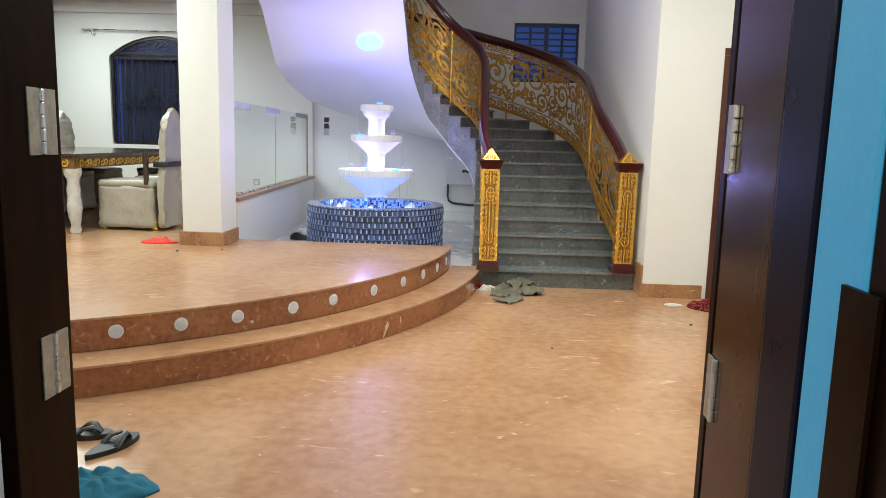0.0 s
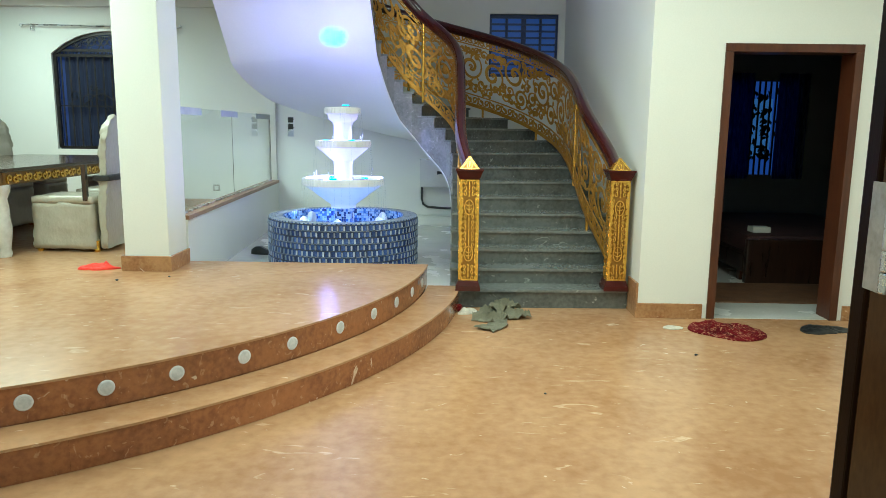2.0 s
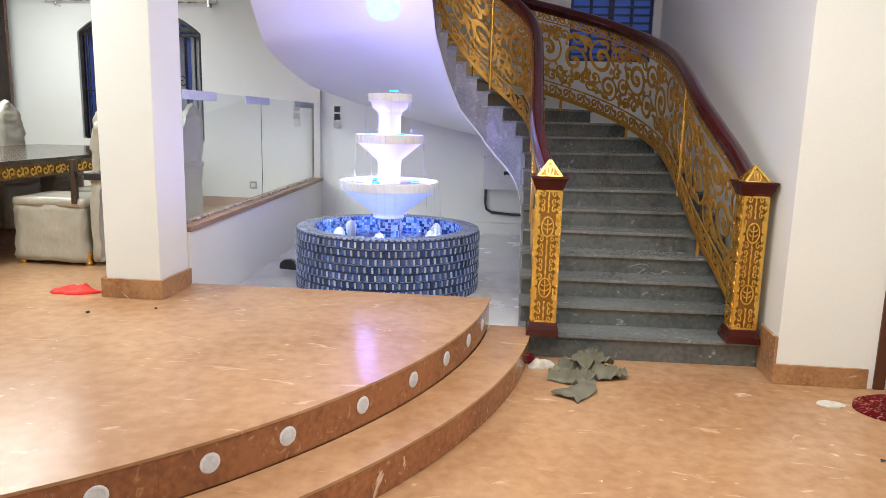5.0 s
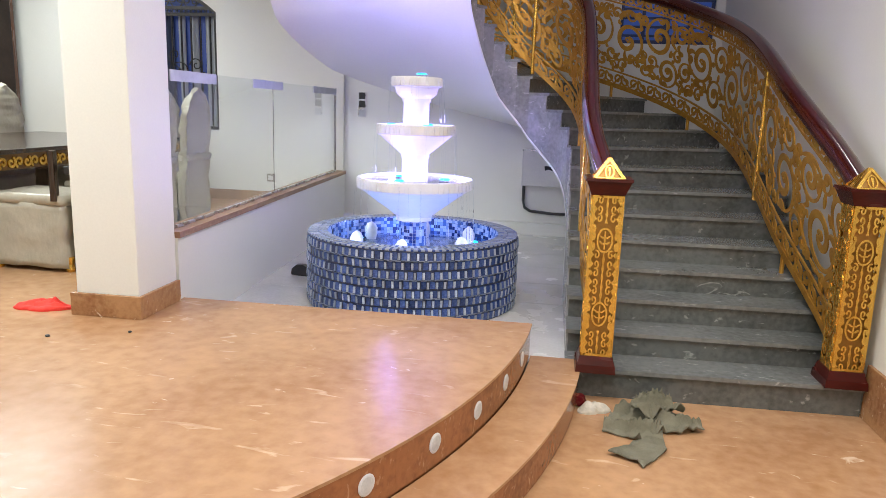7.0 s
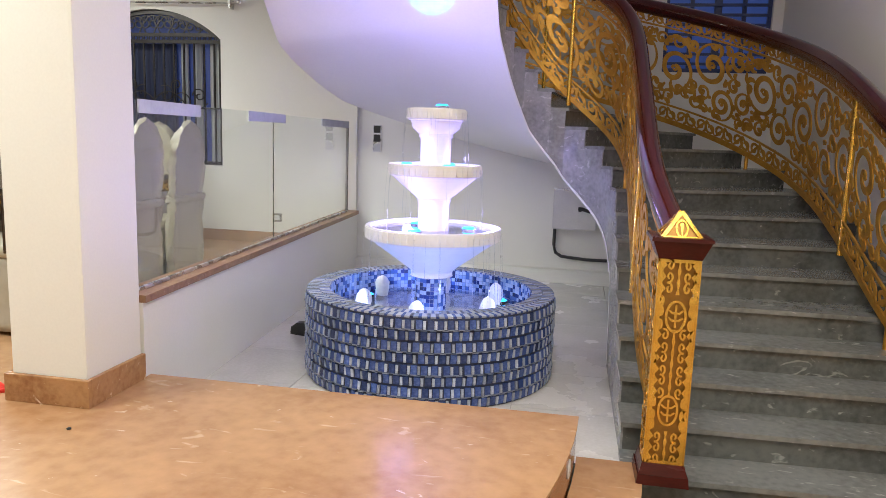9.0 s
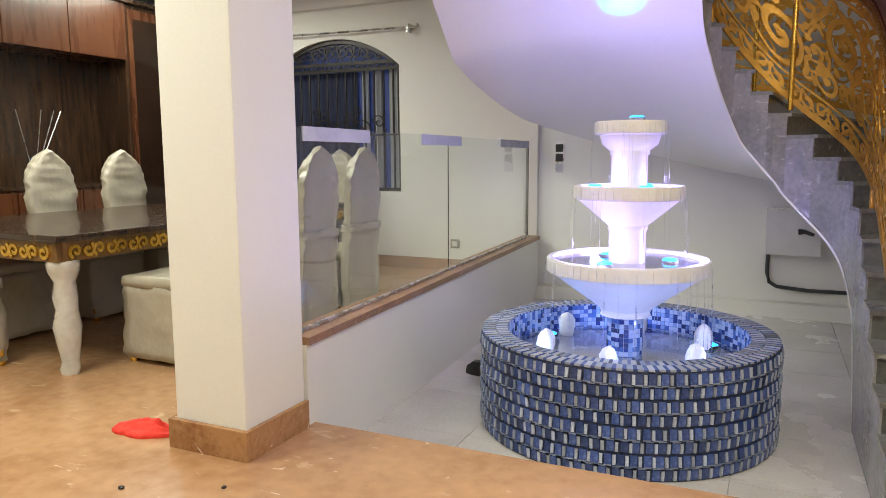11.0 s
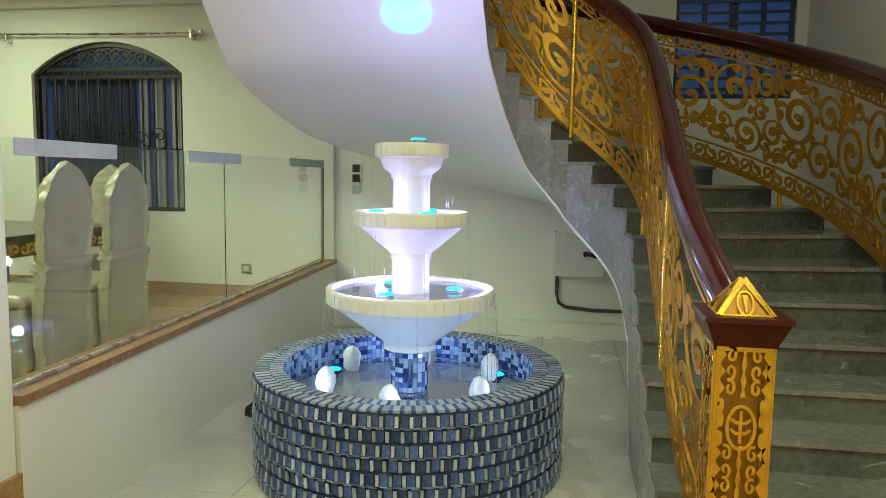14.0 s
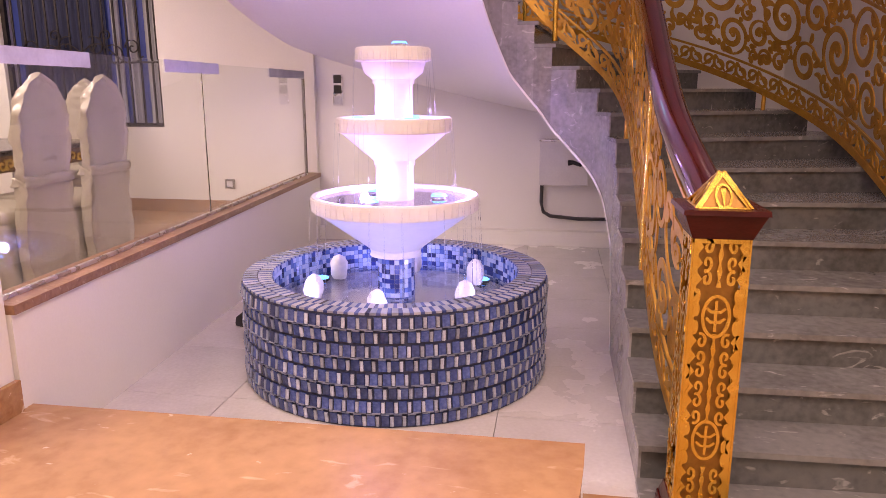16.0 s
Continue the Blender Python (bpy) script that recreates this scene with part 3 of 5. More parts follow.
def balustrade(fn, off, k0, k1, label, posts, feet, rail_h=0.90, seed=1):
    s, ps, zs, ks = along(fn, off, k0, k1, 120)
    root = thing("balustrade", (ps[0][0], ps[0][1], zs[0]), label, "balustrade", "stair balustrades")
    L = s[-1]

    def at(u):
        u = min(max(u, 0), L - 1e-6)
        i = min(int(np.searchsorted(s, u, side="right")) - 1, len(s) - 2)
        f = (u - s[i]) / max(1e-9, s[i + 1] - s[i])
        p, q = ps[i], ps[i + 1]
        d = Vector((q[0] - p[0], q[1] - p[1])).normalized()
        return (p[0] + (q[0] - p[0]) * f, p[1] + (q[1] - p[1]) * f), zs[i] + (zs[i + 1] - zs[i]) * f, d

    def put(u, v, dep):
        p, z, d = at(u)
        return Vector((p[0] - d.y * dep, p[1] + d.x * dep, z + v))

    rail_pts = []
    for i in range(0, 121, 2):
        rail_pts.append((ps[i][0], ps[i][1], zs[i] + rail_h))
    part("handrail", tube(bmesh.new(), rail_pts, 0.053, 14, 1.12), REDWOOD, root, "thick polished dark red wooden handrail", smooth=True)
    lo_h, hi_h = 0.03, rail_h - 0.03
    for name, h, w in (("bottom_bar", lo_h, 0.042), ("border_bar", lo_h + 0.13, 0.016), ("top_border", hi_h - 0.10, 0.016), ("top_bar", hi_h, 0.03)):
        bm = bmesh.new()
        ribbon(bm, [(L * i / 90, h) for i in range(91)], w, put, 0.012)
        part(name, bm, GOLD, root)
    for k in posts:
        u = float(np.interp(k, ks, s))
        p, z, d = at(u)
        bm = tube(bmesh.new(), [(p[0], p[1], z - 0.035), (p[0], p[1], z + rail_h)], 0.017, 12)
        part("post", bm, GOLD_BRIGHT, root, "bright gold upright post", smooth=True)
    for k in feet:
        p, z, d = at(float(np.interp(k, ks, s)))
        part("foot", tube(bmesh.new(), [(p[0], p[1], tread_z(int(k))), (p[0], p[1], z + lo_h)], 0.014, 10), GOLD, root, "short gold foot under the bottom bar", smooth=True)
    # scroll panels: volutes of many sizes packed between the borders, joined by stems
    rng = random.Random(seed)
    n = max(1, round(L / 0.27))
    cell = L / n
    v0, v1 = lo_h + 0.145, hi_h - 0.115
    vol = []
    for r, tries in ((0.170, 50), (0.125, 260), (0.090, 600), (0.060, 1000), (0.038, 1600)):
        for _ in range(int(tries * L / 3)):
            u, v = rng.uniform(r, L - r), rng.uniform(v0 + r * 0.96, v1 - r * 0.96)
            if all(math.hypot(u - a, v - b) > (r + c) * 0.93 for a, b, c in vol):
                vol.append((u, v, r))
    for u, v, r in vol:
        bm = bmesh.new()
        sg, a0 = rng.choice((-1, 1)), rng.uniform(0, 360)
        turns = rng.uniform(480, 640) if r > 0.12 else rng.uniform(400, 540) if r > 0.08 else 400
        q = spiral(0, 0, r * 0.16, r, a0, a0 + turns, 44 if r > 0.12 else 30)
        pts = [(u + a, v + sg * b) for a, b in q]
        fat = 0.015 + 0.105 * r
        ribbon(bm, pts, [fat * (0.5 + 0.75 * math.sin(math.pi * min(1, 0.12 + 0.95 * i / len(pts)))) for i in range(len(pts))], put, 0.007)
        ribbon(bm, spiral(u, v, r * 0.17, r * 0.02, 0, 360, 8), 0.020, put, 0.007)
        # stems to the next volutes, swelling like a leaf in the middle
        near = sorted((math.hypot(a - u, b - v) - c - r, a, b, c) for a, b, c in vol if (a, b) != (u, v))[:4]
        for gap_, a, b, c in near[1:]:
            d = math.hypot(a - u, b - v)
            e0 = (u + (a - u) * r * 0.98 / d, v + (b - v) * r * 0.98 / d)
            e1 = (a - (a - u) * c * 0.9 / d, b - (b - v) * c * 0.9 / d)
            nx, ny = -(b - v) / d, (a - u) / d
            bow = rng.uniform(-0.05, 0.05)
            stem = [(e0[0] + (e1[0] - e0[0]) * k / 8 + nx * bow * math.sin(math.pi * k / 8), e0[1] + (e1[1] - e0[1]) * k / 8 + ny * bow * math.sin(math.pi * k / 8)) for k in range(9)]
            stem = [(min(max(p, 0), L), min(max(w, v0), v1)) for p, w in stem]
            if max(abs(stem[0][0] - stem[-1][0]), abs(stem[0][1] - stem[-1][1])) > 0.012:
                ribbon(bm, stem, [0.012 + 0.018 * math.sin(math.pi * k / 8) for k in range(9)], put, 0.007)
        # two curled leaves off the outer end
        p = pts[-1]
        for lean, size in ((60, 0.62), (150, 0.42)):
            an = a0 + turns + lean
            blade = [(p[0] + size * r * k / 6 * math.cos(radians(an + 18 * k)), p[1] + sg * size * r * k / 6 * math.sin(radians(an + 18 * k))) for k in range(7)]
            blade = [(min(max(a, 0), L), min(max(b, v0), v1)) for a, b in blade]
            ribbon(bm, blade, [0.010, 0.024, 0.036, 0.040, 0.030, 0.016, 0.005], put, 0.007)
        part("scroll", bm, GOLD, root)
    # small curls of the two borders
    for c in range(n * 3):
        uu, W = cell * (c + 0.5) / 3, cell / 3
        sg = 1 if c % 2 else -1
        for name, h, hh in (("lower_curl", lo_h + 0.065, 0.052), ("upper_curl", hi_h - 0.05, 0.040)):
            bm = bmesh.new()
            ribbon(bm, [(uu + sg * a, h + sg * b) for a, b in spiral(0, 0, hh * 0.2, hh, 0, 420, 20)], 0.018, put, 0.007)
            ribbon(bm, [(uu - W / 2, h - sg * hh * 0.8), (uu, h + sg * hh * 0.2), (uu + W / 2, h + sg * hh * 0.95)], [0.008, 0.022, 0.008], put, 0.007)
            part(name, bm, GOLD, root)
    return root


balustrade(lambda k, o: inner(k, interp(k, [(1.4, 0.132), (2.0, 0.105), (3.0, 0.06), (30, 0.06)])), 0, 1.46, LAST - 0.6, "gold scrollwork balustrade with dark red handrail on the inner stair edge", (5.2, 13.1, 21), (9.2, 17.2), seed=3)
balustrade(lambda k, o: outer(k, interp(k, [(1, 0.11), (2.2, 0.12), (5, 0.24), (30, 0.25)])), 0, 1.45, LAST - 3.0, "gold scrollwork balustrade with dark red handrail on the outer stair edge", (6.7, 14.5), (4.4, 10.3, 12.4), seed=8)


def newel(x, y):
    z = tread_z(1)
    t = thing("newel_post", (x, y, z), "square pierced gold newel post with dark red wooden cap and base", "newel post", "newel posts")

    def frustum(r0, z0, r1, z1):
        bm = bmesh.new()
        a = [bm.verts.new((x + sx * r0, y + sy * r0, z0)) for sx, sy in ((-1, -1), (1, -1), (1, 1), (-1, 1))]
        b = [bm.verts.new((x + sx * r1, y + sy * r1, z1)) for sx, sy in ((-1, -1), (1, -1), (1, 1), (-1, 1))]
        bm.faces.new(a[::-1]), bm.faces.new(b)
        for i in range(4):
            j = (i + 1) % 4
            bm.faces.new((a[i], a[j], b[j], b[i]))
        return bm

    part("base", frustum(0.102, z, 0.098, z + 0.040), CAPWOOD, t, "dark red wooden plinth")
    part("base_moulding", frustum(0.094, z + 0.040, 0.082, z + 0.085), CAPWOOD, t)
    part("cap", frustum(0.080, z + 0.912, 0.108, z + 0.982), CAPWOOD, t, "dark red flared wooden cap")
    part("cap_lip", frustum(0.114, z + 0.982, 0.112, z + 0.996), CAPWOOD, t)
    part("core", boxed((x - 0.058, y - 0.058, z + 0.05), (x + 0.058, y + 0.058, z + 0.92)), GOLD_DULL, t, "dull bronze inner sheet")
    h0, h1, r = z + 0.085, z + 0.912, 0.073
    for f in range(4):
        rot = Matrix.Rotation(math.pi / 2 * f, 3, "Z")

        def put(u, v, dep):
            return Vector((x, y, 0)) + rot @ Vector((u, -r - dep, v))

        bm = bmesh.new()
        for u in (-r + 0.007, r - 0.007):
            ribbon(bm, [(u, h0), (u, h1)], 0.014, put, 0.006)
        for v in (h0 + 0.006, h1 - 0.006):
            ribbon(bm, [(-r, v), (r, v)], 0.014, put, 0.006)
        H = h1 - h0
        # medallions with a small figure, and scrolls between them
        for m in (0.27, 0.73):
            v = h0 + H * m
            ribbon(bm, [(0.036 * math.cos(q), v + 0.060 * math.sin(q)) for q in [math.pi * 2 * i / 24 for i in range(25)]], 0.009, put, 0.006)
            ribbon(bm, [(0, v - 0.046), (0, v + 0.046)], 0.008, put, 0.006)
            for dz in (-0.018, 0.012):
                ribbon(bm, [(-0.026, v + dz + 0.012), (-0.013, v + dz), (0.013, v + dz), (0.026, v + dz + 0.012)], 0.008, put, 0.006)
        for c in range(18):
            v, ch = h0 + H * (c + 0.5) / 18, H / 18
            wide_ = 0.062 if abs((c + 0.5) / 18 - 0.27) < 0.08 or abs((c + 0.5) / 18 - 0.73) < 0.08 else 0.034
            sg = 1 if c % 2 else -1
            for sx in (-1, 1):
                ribbon(bm, [(sx * (wide_ - 0.6 * a if wide_ < 0.05 else 0.056 - 0.35 * a), v + sg * b) for a, b in spiral(0, 0, 0.005, 0.024, 90, 480, 16)], 0.0082, put, 0.006)
                ribbon(bm, [(sx * 0.066, v - ch * 0.5), (sx * 0.052, v), (sx * 0.066, v + ch * 0.5)], [0.006, 0.012, 0.006], put, 0.006)
            if wide_ < 0.05:
                ribbon(bm, [(0, v - ch * 0.5), (0, v), (0, v + ch * 0.5)], [0.014, 0.005, 0.014], put, 0.006)
        part("pierced_panel", bm, GOLD_BRIGHT, t, "bright gold cut panel")
    # pyramid finial with a framed motif on each side
    part("finial", frustum(0.066, z + 0.99, 0.006, z + 1.090), GOLD_DULL, t, "gold pyramid finial")
    for f in range(4):
        rot = Matrix.Rotation(math.pi / 2 * f, 3, "Z")

        def put(u, v, dep):
            k = v / 0.100
            return Vector((x, y, z + 0.99)) + rot @ Vector((u * 0.9, -(0.074 - 0.068 * k) - dep, v))

        bm = bmesh.new()
        ribbon(bm, [(-0.080, 0.004), (0.0, 0.098), ], 0.014, put, 0.005)
        ribbon(bm, [(0.080, 0.004), (0.0, 0.098)], 0.014, put, 0.005)
        ribbon(bm, [(-0.078, 0.005), (0.078, 0.005)], 0.010, put, 0.005)
        ribbon(bm, [(0.023 * math.cos(a), 0.038 + 0.030 * math.sin(a)) for a in [math.pi * 2 * i / 14 for i in range(15)]], 0.007, put, 0.005)
        ribbon(bm, [(0, 0.014), (0, 0.058)], [0.004, 0.016], put, 0.005)
        part("finial_panel", bm, GOLD_BRIGHT, t)
    return t


newel(0.545, 6.27)
newel(1.775, 6.34)

# ---- fountain ----
FC = (-0.67, 7.50)
f = thing("fountain", (*FC, FZ), "three-tier cream fountain in a round blue-tiled basin, lit and running", "fountain")
RB, HB, WB = 0.725, 0.485, 0.125
bm = bmesh.new()
lathe(bm, [(RB - WB, 0.10), (RB - WB, HB - 0.004), (RB, HB - 0.004), (RB, 0.0)], (*FC, FZ), 72, close=False)
part("basin_wall", bm, surface("navy_grout", (0.02, 0.03, 0.075), (0.05, 0.065, 0.13), 0.6, 20), f, "dark navy grout body of the basin", smooth=True)
part("basin_floor", lathe(bmesh.new(), [(0.60, 0.25), (0.605, 0.30)], (*FC, FZ), 48), WHITE_TILE, f, "pale basin floor")
part("water", lathe(bmesh.new(), [(0.598, 0.32), (0.598, 0.36)], (*FC, FZ), 64), WATER, f, "shallow clear water")
part("pedestal", lathe(bmesh.new(), [(0.085, 0.10), (0.085, 0.565)], (*FC, FZ), 24), PANEL_GREY, f)
R1, R2, R3 = 0.395, 0.265, 0.168


def bowl(zt, rim, h, neck, zb, inner_r):
    """A tier: upright fluted rim, cone below, neck."""
    return [(inner_r, zt - 0.045), (rim - 0.03, zt - 0.035), (rim - 0.022, zt), (rim, zt), (rim + 0.004, zt - 0.01), (rim - 0.002, zt - h), (rim - 0.02, zt - h - 0.006),
            (neck + 0.05, zb + 0.05), (neck + 0.012, zb + 0.02), (neck + 0.012, zb), (neck, zb)]


for name, prof in (("lower_bowl", bowl(0.985, R1, 0.072, 0.11, 0.70, 0.09)), ("middle_bowl", bowl(1.348, R2, 0.068, 0.085, 1.13, 0.07)), ("top_bowl", bowl(1.662, R3, 0.062, 0.085, 1.50, 0.02))):
    part(name, lathe(bmesh.new(), prof, (*FC, 0), 64), FOUNTAIN, f, "cream resin bowl with a fluted rim", smooth=True)
for name, r, z0, z1 in (("lower_neck", 0.09, 0.93, 1.14), ("middle_neck", 0.088, 1.29, 1.52), ("foot", 0.118, 0.69, 0.72)):
    part(name, lathe(bmesh.new(), [(r + 0.008, z0), (r, z0 + 0.03), (r, z1 - 0.03), (r + 0.008, z1)], (*FC, 0), 32), FOUNTAIN, f, smooth=True)
for name, r, zt, h, n in (("lower_fluting", R1, 0.978, 0.058, 60), ("middle_fluting", R2, 1.342, 0.055, 44), ("top_fluting", R3, 1.656, 0.05, 32)):
    bm = bmesh.new()
    for i in range(n):
        a = 2 * math.pi * i / n
        q = Matrix.Rotation(a, 4, "Z")
        sub = box(bmesh.new(), (r - 0.004, -r * 2.75 / n, zt - h), (r + 0.006, r * 2.75 / n, zt))
        sub.transform(Matrix.Translation((*FC, 0)) @ q)
        me = bpy.data.meshes.new("tmp")
        sub.to_mesh(me)
        sub.free()
        bm.from_mesh(me)
        bpy.data.meshes.remove(me)
    tagged(part(name, bm, FOUNTAIN, f, "fluted rim band"), kind="stuff")

# water jets, lamps and falling water
for i in range(6):
    a = radians(210 + 60 * i)
    jx, jy = FC[0] + 0.42 * math.cos(a), FC[1] + 0.03 + 0.42 * math.sin(a)
    bm = bmesh.new()
    lathe(bm, [(0.030, 0.0), (0.042, 0.03), (0.046, 0.06), (0.042, 0.09), (0.028, 0.12), (0.008, 0.135)], (jx, jy, FZ + 0.355), 12)
    for v in bm.verts:
        v.co += Vector((noise.noise(v.co * 40), noise.noise(v.co * 40 + Vector((7, 0, 0))), 0)) * 0.012
    part("water_jet", bm, FOAM, f, "white bubbling water jet", smooth=True)
    lx, ly = FC[0] + 0.49 * math.cos(a + 0.12), FC[1] + 0.49 * math.sin(a + 0.12)
    lm = part("basin_lamp", lathe(bmesh.new(), [(0.02, 0.30), (0.045, 0.355), (0.048, 0.37)], (lx, ly, FZ), 16), BLACK, f, "small round underwater lamp")
    part("lens", lathe(bmesh.new(), [(0.042, 0.371), (0.030, 0.378)], (lx, ly, FZ), 16), LED, lm, "glowing lens")
for r, z, n, ph in ((0.21, 0.955, 3, 250), (0.165, 1.322, 3, 310), (0.035, 1.66, 1, 0)):
    for i in range(n):
        a = radians(ph + 360 / n * i)
        lx, ly = FC[0] + (r if n > 1 else 0.03) * math.cos(a), FC[1] + r * math.sin(a)
        lm = part("bowl_lamp", lathe(bmesh.new(), [(0.03, -0.02), (0.04, 0.01), (0.042, 0.02)], (lx, ly, z), 16), STEEL, f, "small round lamp in the bowl")
        part("lens", lathe(bmesh.new(), [(0.039, 0.021), (0.030, 0.030)], (lx, ly, z), 16), LED, lm, "glowing lens")
for r, z in ((R1 - 0.03, 0.965), (R2 - 0.03, 1.33)):
    part("bowl_water", lathe(bmesh.new(), [(r, z - 0.012), (r, z)], (*FC, 0), 40), WATER, f, "clear water in the bowl")
rng = random.Random(5)
bm = bmesh.new()
for r, zt, zb, n in ((R1 + 0.012, 0.965, 0.50, 34), (R2 + 0.011, 1.33, 0.97, 26), (R3 + 0.010, 1.645, 1.33, 18)):
    for i in range(n):
        a = rng.uniform(0, 2 * math.pi)
        x, y = FC[0] + r * math.cos(a), FC[1] + r * math.sin(a)
        tube(bm, [(x, y, zt - 0.005), (x + 0.012 * math.cos(a), y + 0.012 * math.sin(a), (zt + zb) / 2), (x + 0.016 * math.cos(a), y + 0.016 * math.sin(a), zb)], [0.0010, 0.0007, 0.0010], 5)
tagged(part("falling_water", bm, WATER, f, "thin threads of falling water"), kind="stuff")

TOP = (FC[0] + 0.02, FC[1] - 0.03, 1.72)
lamp("fountain_top_lamp", "SPOT", TOP, 62, LILAC, 0.03, (TOP[0], TOP[1] + 1e-3, 4), 178)
lamp("fountain_top_beam", "SPOT", TOP, 190, (0.0, 0.72, 0.85), 0.02, (-0.85, 8.135, 2.40), 18)
for a in (250, 10, 130):
    lamp("fountain_bowl_lamp", "POINT", (FC[0] + 0.33 * math.cos(radians(a)), FC[1] + 0.33 * math.sin(radians(a)), 1.01), 8.5, LILAC, 0.03)
for a in (240, 0, 120):
    lamp("fountain_middle_lamp", "POINT", (FC[0] + 0.21 * math.cos(radians(a)), FC[1] + 0.21 * math.sin(radians(a)), 1.38), 3.0, LILAC, 0.03)
for a in (222, 282, 342, 102):
    lamp("fountain_basin_lamp", "POINT", (FC[0] + 0.5 * math.cos(radians(a)), FC[1] + 0.5 * math.sin(radians(a)), 0.56), 4.2, AQUA, 0.03)


def mosaic(name, tones):
    """Small glazed squares, each its own tone."""
    m, t, n, l, b = nodes_of(name)
    g = n.new("ShaderNodeNewGeometry")
    r = ramp(n, tones)
    r.color_ramp.interpolation = "CONSTANT"
    l.new(g.outputs["Random Per Island"], r.inputs[0]), l.new(r.outputs[0], b.inputs["Base Color"])
    ns = n.new("ShaderNodeTexNoise")
    ns.inputs["Scale"].default_value = 60
    mr = n.new("ShaderNodeMapRange")
    mr.inputs[3].default_value, mr.inputs[4].default_value = 0.1, 0.3
    l.new(ns.outputs[0], mr.inputs[0]), l.new(mr.outputs[0], b.inputs["Roughness"])
    return m


MOSAIC = mosaic("blue_mosaic", [(0.0, (0.02, 0.045, 0.20)), (0.16, (0.07, 0.15, 0.42)), (0.34, (0.24, 0.36, 0.62)), (0.55, (0.40, 0.50, 0.72)), (0.92, (0.02, 0.035, 0.12))])
TILEMIX_DARK = mosaic("dark_blue_tile_field", [(0.0, (0.032, 0.062, 0.21)), (0.3, (0.050, 0.09, 0.27)), (0.6, (0.08, 0.125, 0.33)), (0.85, (0.03, 0.045, 0.12))])
TILEMIX_PALE = mosaic("pale_blue_tile_field", [(0.0, (0.27, 0.32, 0.43)), (0.35, (0.34, 0.39, 0.50)), (0.7, (0.42, 0.46, 0.57)), (0.88, (0.20, 0.25, 0.36))])


def curved_tile(r, half, h, proud=0.006):
    """A tile slightly bowed outwards, at the origin facing +x."""
    bm = bmesh.new()
    pts = [(r, -half), (r + proud * 0.8, -half * 0.9), (r + proud, 0), (r + proud * 0.8, half * 0.9), (r, half)]
    a = [bm.verts.new((x, y, 0.002)) for x, y in pts]
    b = [bm.verts.new((x, y, h - 0.002)) for x, y in pts]
    bm.faces.new(b), bm.faces.new(a[::-1])
    for i in range(4):
        bm.faces.new((a[i], a[i + 1], b[i + 1], b[i]))
    return bm


def field(name, label, items, mat, parent):
    """Many small pieces joined in one mesh, from (vertices, faces) copies."""
    vs, fs = [], []
    for src, m in items:
        o = len(vs)
        vs += [tuple(m @ v) for v in src[0]]
        fs += [tuple(i + o for i in q) for q in src[1]]
    me = bpy.data.meshes.new(name)
    me.from_pydata(vs, [], fs)
    me.materials.append(mat)
    ob = new(name, me)
    ob.parent = parent
    ob.matrix_basis = parent_inverse(parent)
    ob["label"] = label
    ob["kind"] = "stuff"
    return ob


def raw(bm):
    bm.verts.index_update()
    d = ([v.co.copy() for v in bm.verts], [[v.index for v in q.verts] for q in bm.faces])
    bm.free()
    return d


def leaning(row, extra, proud):
    """Tilt of a tile about its foot: the rows of a pair bulge towards each other."""
    h = ROW_H if row % 2 else 0.0
    tilt = Matrix.Rotation(radians((-5.5 if row % 2 else 5.5) + extra), 4, "Y")
    return Matrix.Translation((RB + proud, 0, h)) @ tilt @ Matrix.Translation((-RB, 0, -h))


PER, ROWS_N = 84, 8
ROW_SHIFT = (0.0, 0.35, 0.5, 0.15, 0.8, 0.3, 0.95, 0.55)
ROW_H = (HB - 0.012) / ROWS_N
STEP = 2 * math.pi / PER
wide, slim = curved_tile(RB, RB * STEP * 0.31, ROW_H * 0.86), curved_tile(RB, RB * STEP * 0.14, ROW_H * 0.78, 0.009)
wide_me, slim_me = bpy.data.meshes.new("wide_tile"), bpy.data.meshes.new("slim_tile")
wide.to_mesh(wide_me), slim.to_mesh(slim_me)
wide_me.materials.append(TILE_NAVY), slim_me.materials.append(TILE_PALE)
wide, slim = raw(wide), raw(slim)
lip = raw(boxed((RB, -RB * STEP * 0.30, 0.001), (RB + 0.0085, RB * STEP * 0.30, 0.006)))
FCM = Matrix.Translation((*FC, FZ + 0.008))
rest_w, rest_s, lips = [], [], []
inv = parent_inverse(f)
for row in range(ROWS_N):
    for i in range(PER):
        a = STEP * (i + ROW_SHIFT[row]) + rng.uniform(-0.007, 0.007)
        up_ = FCM @ Matrix.Translation((0, 0, ROW_H * row))
        m1 = up_ @ Matrix.Rotation(a, 4, "Z") @ leaning(row, rng.uniform(-1.2, 1.2), rng.uniform(0, 0.003))
        m2 = up_ @ Matrix.Rotation(a + STEP * 0.48, 4, "Z") @ leaning(row, rng.uniform(-1.5, 1.5), rng.uniform(0, 0.004))
        deg = math.degrees(a) % 360
        lips.append((lip, m1 @ Matrix.Translation((0, 0, -0.004 if row % 2 else ROW_H * 0.88))))
        if 240 < deg < 322:
            for me, m in ((wide_me, m1), (slim_me, m2)):
                o = new("tile", me)
                o.parent = f
                o.matrix_basis = inv @ m
        else:
            rest_w.append((wide, m1)), rest_s.append((slim, m2))
field("tile_field", "dark blue glazed tiles of the basin", rest_w, TILEMIX_DARK, f)
field("tile_field", "slim pale blue glazed tiles of the basin", rest_s, TILEMIX_PALE, f)
